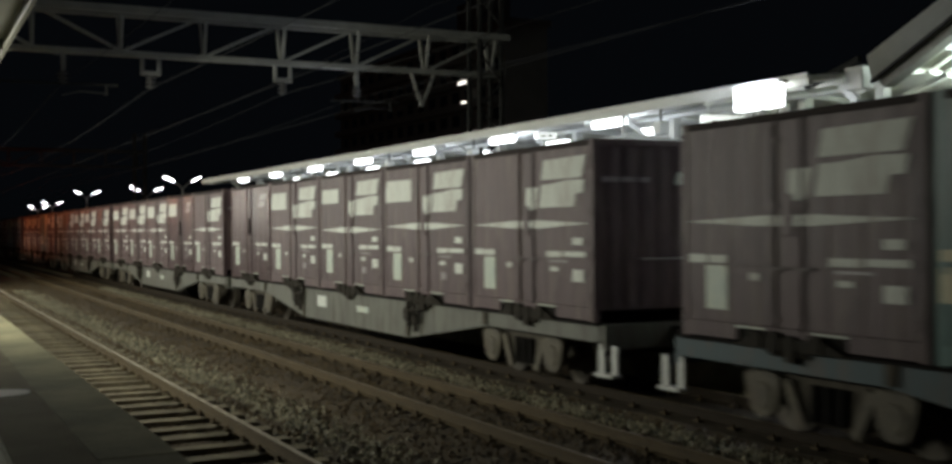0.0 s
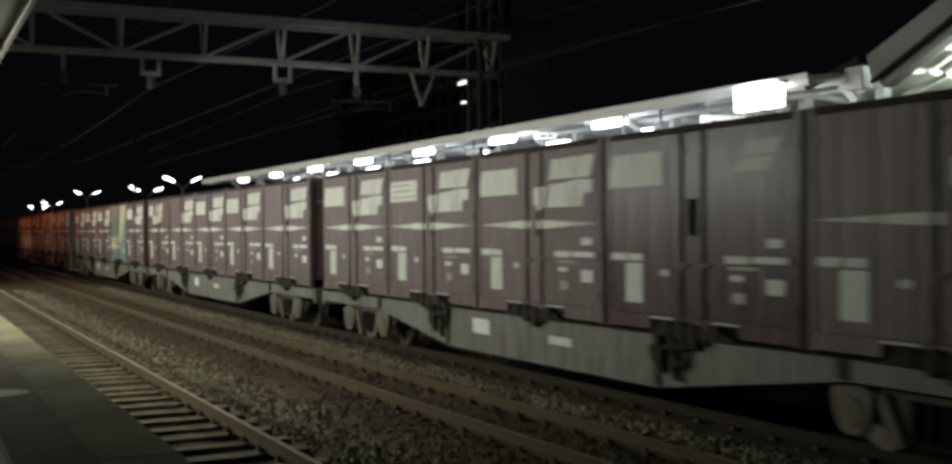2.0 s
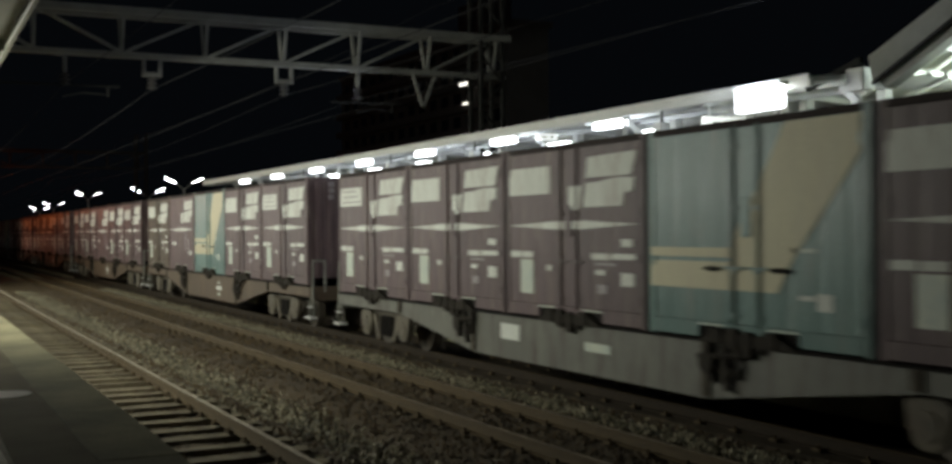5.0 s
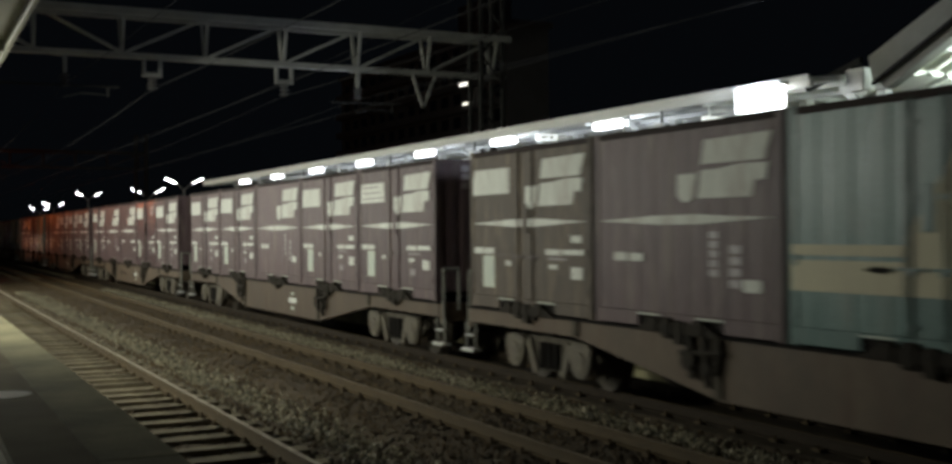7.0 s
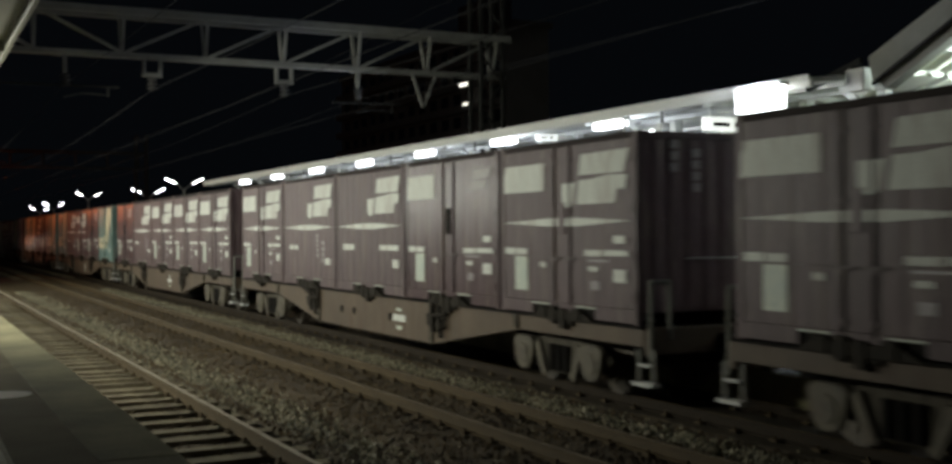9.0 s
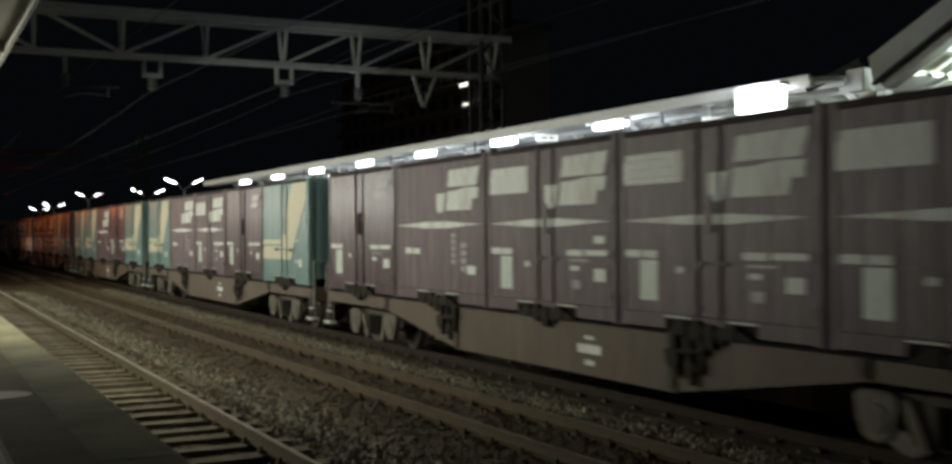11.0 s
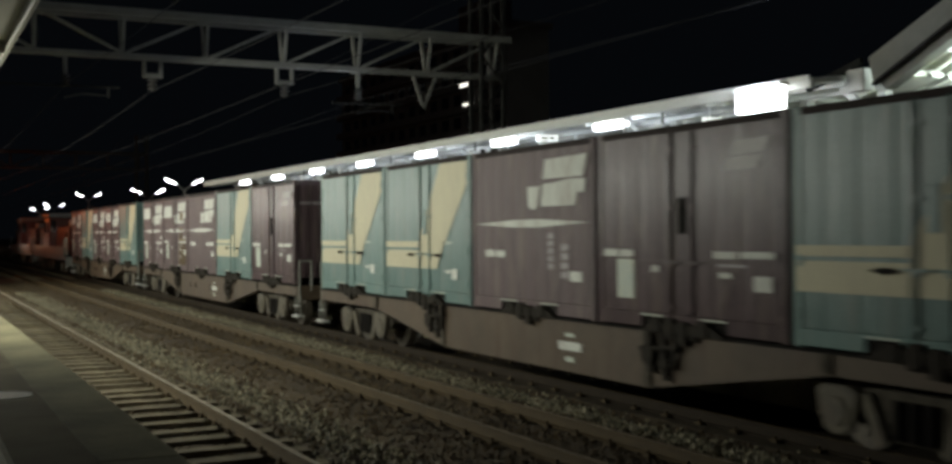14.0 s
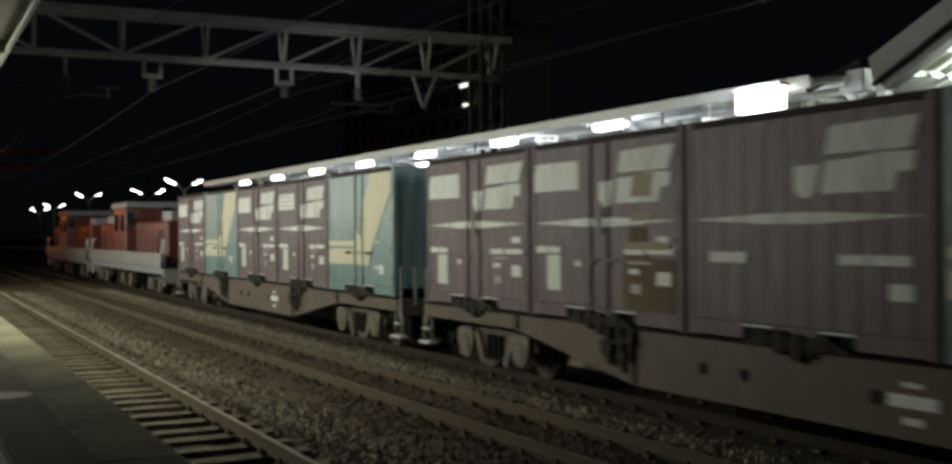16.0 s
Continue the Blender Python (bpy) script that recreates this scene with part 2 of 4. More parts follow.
def part(name, bm, material, parent=None, label="", bevel=0.0):
    """Links a bmesh as one mesh object under a thing or a part."""
    ob = new(name, mesh_of(name, bm, material, bevel))
    if parent:
        ob.parent = parent
    if label:
        ob["label"] = label
    return ob


def boxes(*bs):
    bm = bmesh.new()
    for b in bs:
        box(bm, *b)
    return bm


def poly(pts, y0, y1):
    bm = bmesh.new()
    prism(bm, pts, y0, y1)
    return bm


def structure(ob, label, category=""):
    return tagged(ob, label, category or ob.name.replace("_", " "), kind="structure")


# ---------- ground, tracks, platforms ----------


def grid_ground():
    """One sheet of ballast and soil that reaches the dark horizon."""
    xs = [-900, -400, -200, -130] + [-100 + 1.0 * i for i in range(60)] + [-40 + 0.25 * i for i in range(170)] + [3, 10, 60, 300]
    ys = [-500, -100, -20, -5, 0.5, 1.2] + [1.6 + 0.12 * i for i in range(82)] + [11.6, 20, 60, 200, 700]
    bm = bmesh.new()
    rows = []
    for x in xs:
        row = []
        for y in ys:
            z = -0.20
            if 1.2 < y < 11.3 and x > -110:
                bed = min(abs(y - c) for c in (TRACK1, TRACK2, TRACK3))
                z += -0.045 * max(0.0, min(1.0, (1.25 - abs(y - TRACK1)) / 0.2)) - 0.10 * max(0.0, min(1.0, (bed - 1.15) / 0.5)) + 0.035 * noise.noise((x * 1.7, y * 1.7, 0)) + 0.015 * noise.noise((x * 7, y * 7, 3))
            row.append(bm.verts.new((x, y, z)))
        rows.append(row)
    for a, b in zip(rows, rows[1:]):
        for i in range(len(ys) - 1):
            bm.faces.new((a[i], b[i], b[i + 1], a[i + 1]))
    return structure(part("ground", bm, M["soil"]), "brown ballast and soil beside the tracks at night", "ground")


grid_ground()


def rail_profile(bm, y, x0, x1):
    slab(bm, [(y - 0.062, -0.153), (y + 0.062, -0.153), (y + 0.062, -0.14), (y + 0.012, -0.125), (y + 0.009, -0.045), (y + 0.032, -0.036),
              (y + 0.032, -0.004), (y - 0.032, -0.004), (y - 0.032, -0.036), (y - 0.009, -0.045), (y - 0.012, -0.125), (y - 0.062, -0.14)], x0, x1)


def sleeper_mesh():
    bm = bmesh.new()
    pts = [(-1.0, -0.25), (1.0, -0.25), (1.0, -0.155), (0.62, -0.155), (0.45, -0.178), (-0.45, -0.178), (-0.62, -0.155), (-1.0, -0.155)]
    slab(bm, pts, -0.115, 0.115)
    return mesh_of("sleeper", bm, M["sleeper"])


def clip_mesh():
    bm = boxes((-0.06, 0.06, -0.135, -0.05, -0.152, -0.125), (-0.06, 0.06, 0.05, 0.135, -0.152, -0.125))
    rod(bm, (0, -0.095, -0.13), (0, -0.095, -0.085), 0.02, 6)
    rod(bm, (0, 0.095, -0.13), (0, 0.095, -0.085), 0.02, 6)
    return mesh_of("rail_fastening", bm, M["rail"])


SLEEPER, CLIP = sleeper_mesh(), clip_mesh()


def track(number, y, label, rusty):
    t = structure(new("track_%d" % number), label, "railway track")
    t.location = (0, y, 0)
    for s in (-1, 1):
        bm = bmesh.new()
        rail_profile(bm, 0.0, -320, 30)
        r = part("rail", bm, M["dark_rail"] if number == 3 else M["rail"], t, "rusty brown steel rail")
        r.location = (0, s * (GAUGE / 2 + 0.032), 0)
        bm = boxes((-320, 30, -0.024 if rusty else -0.03, 0.024 if rusty else 0.03, -0.0035, 0.0))
        part("rail_head", bm, {1: M["head"], 2: M["dull_head"], 3: M["rail"]}[number], r, "worn running surface")
    # track 3 alone has darker rails and this darker ballast sheet
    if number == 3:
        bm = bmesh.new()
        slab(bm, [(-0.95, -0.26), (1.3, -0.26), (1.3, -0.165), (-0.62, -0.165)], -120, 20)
        part("oily_ballast", bm, M["dark_soil"], t, "dark ballast under the train")
    near = 95
    for i in range(near):
        o = new("sleeper", SLEEPER)
        o.parent, o.location = t, (-1.91 - 0.71 * i + 0.03 * random.uniform(-1, 1), 0, random.uniform(-0.02, 0.004) - (0.0 if number == 1 else 0.05))
        o.rotation_euler = (random.uniform(-0.008, 0.008), random.uniform(-0.05, 0.05), random.uniform(-0.014, 0.014))
        if i < 60:
            for s in (-1, 1):
                c = new("rail_fastening", CLIP)
                c.parent, c.location = t, (o.location.x, s * (GAUGE / 2 + 0.032), 0.0)
    for i in range(1, 14):
        o = new("sleeper", SLEEPER)
        o.parent, o.location = t, (-1.91 + 0.71 * i, 0, -0.003 - (0.0 if number == 1 else 0.05))
        for s in (-1, 1):
            c = new("rail_fastening", CLIP)
            c.parent, c.location = t, (o.location.x, s * (GAUGE / 2 + 0.032), 0.0)
    bm = bmesh.new()
    for i in range(near, 330):
        x = -2.0 - 0.71 * i
        box(bm, x - 0.115, x + 0.115, -1.0, 1.0, -0.25, -0.158)
    tagged(part("distant_sleepers", bm, M["sleeper"], t), kind="stuff")
    return t


track(1, TRACK1, "railway track on concrete sleepers with brown rails", False)
track(2, TRACK2, "middle railway track with rusty brown rails in ballast", True)
track(3, TRACK3, "railway track under the freight train in shadow", True)


def stones(name, count, region, material, size, label):
    """Loose angular stones in one mesh; region(rng) gives the place of one."""
    rng = random.Random(7 + count)
    base = [(1, 0, 0), (-1, 0, 0), (0, 1, 0), (0, -1, 0), (0, 0, 1), (0, 0, -1)]
    faces0 = [(0, 2, 4), (2, 1, 4), (1, 3, 4), (3, 0, 4), (2, 0, 5), (1, 2, 5), (3, 1, 5), (0, 3, 5)]
    verts, faces = [], []
    for i in range(count):
        x, y, z = region(rng)
        s = size * rng.uniform(0.55, 1.35)
        e = Euler((rng.uniform(0, 6.3), rng.uniform(0, 6.3), rng.uniform(0, 6.3))).to_matrix()
        k = len(verts)
        for v in base:
            w = e @ Vector((v[0] * rng.uniform(0.7, 1.2), v[1] * rng.uniform(0.6, 1.0), v[2] * rng.uniform(0.5, 0.9)))
            verts.append((x + w.x * s, y + w.y * s, z + w.z * s))
        faces += [(a + k, b + k, c + k) for a, b, c in faces0]
    me = bpy.data.meshes.new(name)
    me.from_pydata(verts, [], faces)
    me.materials.append(material)
    return tagged(new(name, me), label, "ballast", kind="stuff")


def bed(rng):
    x = -4.5 - 62 * rng.random() ** 1.9
    y = rng.uniform(1.75, 8.75)
    d = min(abs(y - c) for c in (TRACK1, TRACK2, TRACK3))
    sunk = 0.045 if abs(y - TRACK1) < 1.1 else 0.0
    return x, y, -0.195 - sunk - 0.09 * max(0, min(1, (d - 1.15) / 0.5)) + rng.uniform(-0.015, 0.02)


def pale(rng):
    x = -4.5 - 50 * rng.random() ** 1.6
    if rng.random() < 0.5:
        return x, rng.gauss(8.30, 0.17), -0.20 + rng.uniform(-0.03, 0.03)
    return x, rng.gauss(4.6, 0.36), -0.235 + rng.uniform(-0.02, 0.03)


stones("ballast_stones", 42000, bed, M["stone"], 0.032, "loose brown ballast stones between the tracks")
stones("pale_ballast_stones", 15000, pale, M["pale_stone"], 0.034, "paler grey ballast stones in strips between tracks")


def own_platform():
    p = structure(new("platform_1"), "dark asphalt platform with pale coping at its edge", "platform")
    part("platform_wall", boxes((-170, 8, EDGE - 0.30, EDGE - 0.06, -0.3, TOP - 0.12)), M["coping"], p)
    part("paving", boxes((-170, 8, -6, 0.50, TOP - 0.2, TOP), (-170, 8, 0.50, 1.03, TOP - 0.2, TOP - 0.002)), M["asphalt"], p, "dark asphalt surface")
    bm = bmesh.new()
    box(bm, -0.998, 0.998, 1.034, EDGE, TOP - 0.14, TOP + 0.003)
    stone = mesh_of("coping_slab", bm, M["coping"], 0.003)
    for i in range(48):
        o = new("coping_slab", stone)
        o.parent, o.location = p, (6 - 2.0 * i, 0, random.uniform(-0.002, 0.002))
    part("distant_coping", boxes((-170, -89.2, 1.034, EDGE, TOP - 0.14, TOP + 0.003)), M["coping"], p)
    bm = bmesh.new()
    box(bm, -0.148, 0.148, 0.29, 0.585, TOP - 0.02, TOP + 0.006)
    for a in range(5):
        for b in range(5):
            cx, cy = -0.12 + 0.06 * a, 0.327 + 0.06 * b
            box(bm, cx - 0.014, cx + 0.014, cy - 0.014, cy + 0.014, TOP + 0.006, TOP + 0.011)
    tile = mesh_of("tactile_tile", bm, M["tactile"])
    for i in range(90):
        o = new("tactile_tile", tile)
        o.parent, o.location = p, (-2 - 0.3 * i, 0, 0)
    bm = bmesh.new()
    ring = [bm.verts.new((-10.3 + 0.23 * math.cos(a), 0.76 + 0.23 * math.sin(a), TOP + 0.004)) for a in [2 * math.pi * i / 28 for i in range(28)]]
    f = bm.faces.new(ring)
    bmesh.ops.extrude_face_region(bm, geom=[f])
    for v in bm.verts[28:]:
        v.co.z -= 0.005
    part("boarding_mark", bm, M["bright"], p, "white painted oval boarding mark")


own_platform()


def own_canopy():
    c = structure(new("canopy_1"), "pale painted canopy over the own platform", "platform canopy")
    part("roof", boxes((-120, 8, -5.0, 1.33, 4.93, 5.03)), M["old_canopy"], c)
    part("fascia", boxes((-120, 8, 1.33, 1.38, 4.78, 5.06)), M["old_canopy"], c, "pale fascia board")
    for i in range(16):
        x = -9.2 - 4.0 * i
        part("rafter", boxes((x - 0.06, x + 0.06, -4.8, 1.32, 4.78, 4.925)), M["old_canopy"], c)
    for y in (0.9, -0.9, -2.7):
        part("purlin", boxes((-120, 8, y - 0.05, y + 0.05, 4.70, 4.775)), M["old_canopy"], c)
    for i in range(8):
        x = -13.2 - 12.0 * i
        part("post", boxes((x - 0.08, x + 0.08, -2.8, -2.64, TOP, 4.695)), M["old_canopy"], c)
    for x in OWN_LAMPS:
        t = tagged(new("tube_lamp"), "lit white fluorescent tube lamp hung under the canopy", "lamp", "own platform tube lamps")
        t.location = (x, -1.42, 3.95)
        part("housing", boxes((-0.64, 0.64, -0.09, 0.09, 0.02, 0.09)), M["old_canopy"], t)
        for k in (-0.5, 0.5):
            part("hanger", boxes((k - 0.015, k + 0.015, -0.015, 0.015, 0.092, 0.97)), M["old_canopy"], t)
        bm = bmesh.new()
        rod(bm, (-0.6, 0, -0.02), (0.6, 0, -0.02), 0.03, 8)
        part("tube", bm, M["tube"], t, "glowing tube")


own_canopy()


def far_platform():
    p = structure(new("platform_2"), "opposite platform behind the train under a lit canopy", "platform")
    part("slab", boxes((-170, 20, FAR_EDGE, 19.5, -0.3, TOP)), M["coping"], p)
    c = structure(new("canopy_2"), "white opposite platform canopy lit by fluorescent tubes", "platform canopy")
    bm = bmesh.new()
    slab(bm, [(11.98, 4.50), (14.2, 4.72), (16.6, 4.56), (16.6, 4.48), (14.2, 4.64), (11.98, 4.42)], -50.5, -13.0)
    part("roof", bm, M["canopy"], c, "thin white roof sheet")
    for i in range(19):
        x1 = -13.0 - 1.974 * i
        bm = boxes((x1 - 1.966, x1, 11.90, 11.975, 4.355, 4.50), (x1 - 1.966, x1, 11.86, 11.90, 4.46, 4.53))
        part("fascia_panel", bm, M["canopy"], c, "white fascia board with a gutter lip")
    for i in range(10):
        x = -15.6 - 3.8 * i
        bm = bmesh.new()
        bar(bm, (x, 12.0, 4.36), (x, 14.2, 4.58), 0.10, 0.09)
        bar(bm, (x, 14.2, 4.58), (x, 16.5, 4.43), 0.10, 0.09)
        bar(bm, (x, 13.0, 4.42), (x, 14.12, 3.7), 0.08, 0.08)
        part("rafter", bm, M["canopy"], c)
        part("post", boxes((x - 0.09, x + 0.09, 14.11, 14.29, TOP, 4.53)), M["canopy"], c)
    for y in (12.6, 13.4, 15.2, 16.0):
        part("purlin", boxes((-50.5, -13.0, y - 0.04, y + 0.04, 4.40, 4.46)), M["canopy"], c)
    for row, y, z in (([FLOOD[0]], FLOOD[1], FLOOD[2]), (ROW_A, 12.05, 4.33), (ROW_B, 14.5, 4.42)):
        for x in row:
            flood = x == FLOOD[0]
            t = tagged(new("tube_lamp"), "dazzling white flood lamp on the canopy front" if flood else "bright white twin fluorescent lamp below the canopy edge",
                       "lamp", "opposite platform tube lamps")
            t.location = (x, y, z)
            part("housing", boxes((-0.54, 0.54, -0.10, 0.10, 0.0, 0.05)), M["canopy"], t)
            h = 0.34 if flood else 0.13
            part("diffuser", boxes((-0.50, 0.50, -0.09, 0.09, -h, -0.002)), M["tube"], t, "glowing white diffuser", 0.03)
            part("bracket", boxes((-0.4, 0.4, 0.10, 0.158, 0.0, 0.04) if flood else (-0.4, 0.4, -0.02, 0.02, 0.05, 0.10)), M["canopy"], t)


far_platform()


def stair_roof():
    """The roof over the stairs at the end of the opposite canopy."""
    h = structure(new("stair_roof"), "pale sloping roof over the lit stairs to the footbridge", "stair roof")
    part("barge_board", poly([(-12.42, 4.34), (-7.0, 6.94), (-7.0, 7.18), (-12.52, 4.75)], 12.55, 12.60), M["weathered"], h, "weathered sloping barge board")
    part("gutter", poly([(-12.40, 4.33), (-7.0, 6.92), (-7.0, 6.97), (-12.42, 4.37)], 12.50, 12.548), M["mast"], h, "dark gutter on the roof edge")
    part("edge_beam", poly([(-12.25, 4.27), (-7.0, 6.74), (-7.0, 7.0), (-12.42, 4.44)], 12.604, 12.80), M["weathered"], h, "grey sloping edge beam")
    part("roof_sheet", poly([(-12.45, 4.60), (-7.0, 7.01), (-7.0, 7.08), (-12.48, 4.67)], 12.602, 18.0), M["canopy"], h, "white underside lit by tubes")
    for y in (13.8, 15.0, 16.2, 17.4):
        part("rafter", poly([(-12.2, 4.52), (-7.0, 6.82), (-7.0, 6.98), (-12.3, 4.60)], y - 0.06, y + 0.06), M["canopy"], h)
    for x in (-11.6, -10.4, -9.2, -8.0):
        z = 4.66 + (x + 12.45) * 0.44
        part("purlin", boxes((x - 0.04, x + 0.04, 12.9, 17.9, z - 0.30, z - 0.20)), M["canopy"], h)
    part("stair_wall", boxes((-12.6, -6.0, 17.9, 18.1, TOP, 7.9)), M["canopy"], h, "white wall lit by tubes")
    part("side_wall", boxes((-12.3, -6.0, 13.1, 13.2, TOP, 4.0)), M["canopy"], h)
    part("lower_roof", poly([(-13.73, 4.38), (-12.64, 4.67), (-12.64, 4.76), (-13.78, 4.46)], 12.5, 12.57), M["mast"], h, "dark low-pitched connecting roof")
    part("gusset_box", boxes((-12.92, -12.56, 12.50, 12.72, 4.28, 4.61)), M["canopy"], h, "pale box at the roof's foot", 0.01)
    bm = bmesh.new()
    bar(bm, (-13.25, 12.7, 4.48), (-12.85, 12.7, 4.12), 0.08, 0.12)
    part("brace", bm, M["canopy"], h)
    for y in (13.4, 14.4, 15.4):
        bm = bmesh.new()
        bar(bm, (-13.6, y, 4.34), (-12.7, y, 4.60), 0.06, 0.08)
        part("purlin", bm, M["canopy"], h)
    part("post", boxes((-13.0, -12.84, 13.2, 13.36, TOP, 4.35)), M["canopy"], h)
    for x in (-10.2, -7.6):
        t = tagged(new("tube_lamp"), "lit fluorescent tube over the stairs", "lamp", "stair tube lamps")
        t.location = (x, 14.4, 4.22 + (x + 12.45) * 0.42)
        bm = bmesh.new()
        rod(bm, (-0.6, 0, 0), (0.6, 0, 0), 0.04, 8)
        part("tube", bm, M["tube"], t, "glowing tube")
        part("housing", boxes((-0.65, 0.65, -0.08, 0.08, 0.05, 0.10)), M["canopy"], t)
        d = bpy.data.lights.new("stair_light", "POINT")
        d.energy, d.color, d.shadow_soft_size = 60, (0.74, 0.82, 1.0), 0.2
        new("stair_light", d).location = (x, 14.4, 4.05 + (x + 12.45) * 0.42)


stair_roof()


def hanging_sign(x, y, z, w, hgt, label):
    s = tagged(new("hanging_sign"), label, "sign")
    s.location = (x, y, z)
    part("board", boxes((-0.06, 0.06, -w / 2, w / 2, 0, hgt)), M["sign_lit"], s, "lit white board", 0.008)
    part("lettering_bar", boxes((0.062, 0.066, -w * 0.35, -w * 0.02, hgt * 0.3, hgt * 0.62), (0.062, 0.066, w * 0.08, w * 0.3, hgt * 0.3, hgt * 0.7)), M["iron"], s)
    part("hanger", boxes((-0.015, 0.015, -w * 0.4, -w * 0.4 + 0.03, hgt, hgt + 0.30), (-0.015, 0.015, w * 0.4 - 0.03, w * 0.4, hgt, hgt + 0.30)), M["canopy"], s)


def downpipe(x, y):
    p = tagged(new("downpipe"), "white rainwater pipe bent under the canopy edge", "pipe", "canopy downpipes")
    p.location = (x, y, 0)
    bm = bmesh.new()
    rod(bm, (0, 0, 4.42), (0, 0, 4.02), 0.035, 8)
    rod(bm, (0, 0, 4.02), (0, 1.9, 3.90), 0.035, 8)
    rod(bm, (0, 1.9, 3.90), (0, 1.9, TOP), 0.035, 8)
    part("pipe", bm, M["canopy"], p)


downpipe(-18.05, 12.05)
downpipe(-33.6, 12.05)


def loudspeaker(x, y, z):
    t = tagged(new("loudspeaker"), "small white box loudspeaker under the canopy", "loudspeaker", "platform loudspeakers")
    t.location = (x, y, z)
    part("case", boxes((-0.12, 0.12, -0.1, 0.1, -0.22, 0.0)), M["canopy"], t, "", 0.015)
    part("bracket", boxes((-0.02, 0.02, -0.02, 0.02, 0.002, 0.22)), M["steel"], t)


for lx in (-17.3, -24.9, -30.2, -38.0):
    loudspeaker(lx, 12.35, 4.20)


def slatted_board(x, y, z):
    t = tagged(new("slatted_screen"), "pale slatted screen standing under the canopy", "screen")
    t.location = (x, y, 0)
    part("frame", boxes((-1.0, 1.0, -0.03, 0.03, z + 0.62, z + 0.70), (-1.0, -0.94, -0.03, 0.03, TOP, z + 0.62), (0.94, 1.0, -0.03, 0.03, TOP, z + 0.62)), M["canopy"], t)
    for k in range(9):
        xx = -0.84 + 0.21 * k
        part("slat", boxes((xx - 0.06, xx + 0.06, -0.02, 0.02, TOP, z + 0.62)), M["canopy"], t)


slatted_board(-16.8, 14.0, 3.75)
hanging_sign(-22.6, 13.0, 4.30, 0.5, 0.13, "small lit hanging sign below the opposite canopy")
hanging_sign(-16.85, 13.5, 4.06, 1.15, 0.24, "wide lit white sign below the opposite canopy")


def platform_lamp(x, y, lift):
    t = tagged(new("platform_lamp"), "double-headed platform lamp post with bright white heads", "street lamp", "platform lamp posts")
    t.location = (x, y, TOP)
    bm = bmesh.new()
    rod(bm, (0, 0, 0), (0, 0, 3.55 + lift), 0.075, 10, 0.05)
    part("pole", bm, M["steel"], t)
    for s in (-1, 1):
        bm = bmesh.new()
        rod(bm, (0, 0, 3.5 + lift), (0, s * 0.55, 3.95 + lift), 0.035, 8)
        part("arm", bm, M["steel"], t)
        bm = bmesh.new()
        bar(bm, (0, s * 0.45, 3.93 + lift), (0, s * 1.12, 4.22 + lift), 0.2, 0.05)
        part("head", bm, M["canopy"], t)
        bm = bmesh.new()
        bar(bm, (0, s * 0.5, 3.905 + lift), (0, s * 1.08, 4.155 + lift), 0.18, 0.04)
        part("lens", bm, M["tube_far"], t, "glowing white lens")


for lx, lift in ((-69.0, 0.4), (-80.0, 0.2), (-107.5, 0.85), (-133.0, 0.55), (-147.0, 0.4)):
    platform_lamp(lx, 15.1, lift)

# ---------- overhead line ----------


def gantry(x, y0, y1, bays, turn, mast, paint):
    g = tagged(new("overhead_gantry"), "steel lattice gantry spanning the tracks for overhead wires", "gantry", "overhead gantries")
    g.location = (x, 0, 0)
    step = (y1 - y0) / bays
    for z, w, name in ((6.5, 0.12, "bottom_chord"), (7.5, 0.16, "top_chord")):
        for s in (-0.32, 0.32):
            sx = s if z > 7 else s * 0.25
            bm = bmesh.new()
            box(bm, sx - w / 2, sx + w / 2, y0 - 0.4, y1 + 0.4, z - w / 2, z + w / 2)
            box(bm, sx - w / 2 - 0.02, sx + w / 2 + 0.02, y0 - 0.4, y1 + 0.4, z + w / 2 - 0.02, z + w / 2)
            part(name, bm, M[paint], g)
    for i in range(bays + 1):
        y = y0 + step * i
        for s in (-1, 1):
            bm = bmesh.new()
            bar(bm, (s * 0.32, y, 7.42), (s * 0.08, y, 6.55), 0.07, 0.07)
            part("strut", bm, M[paint], g)
        if i < bays:
            bm = bmesh.new()
            a, b = ((7.45, 6.55) if y < turn else (6.55, 7.45))
            bar(bm, (0.2, y + 0.06, a), (0.2, y + step - 0.06, b), 0.08, 0.07)
            part("diagonal", bm, M[paint], g)
    for y in (y0 - 0.2, mast):
        for sx in (-0.33, 0.33):
            for sy in (-0.33, 0.33):
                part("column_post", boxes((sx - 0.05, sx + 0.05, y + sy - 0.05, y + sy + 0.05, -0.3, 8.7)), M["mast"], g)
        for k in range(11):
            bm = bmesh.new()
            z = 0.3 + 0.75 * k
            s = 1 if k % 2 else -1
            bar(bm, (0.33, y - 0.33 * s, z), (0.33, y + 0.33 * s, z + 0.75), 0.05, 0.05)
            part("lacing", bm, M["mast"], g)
    return g


GX = -28.38
gantry(GX, -1.134, 14.6, 8, 4.0, 14.45, "steel")
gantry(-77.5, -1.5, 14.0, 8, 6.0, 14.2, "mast")


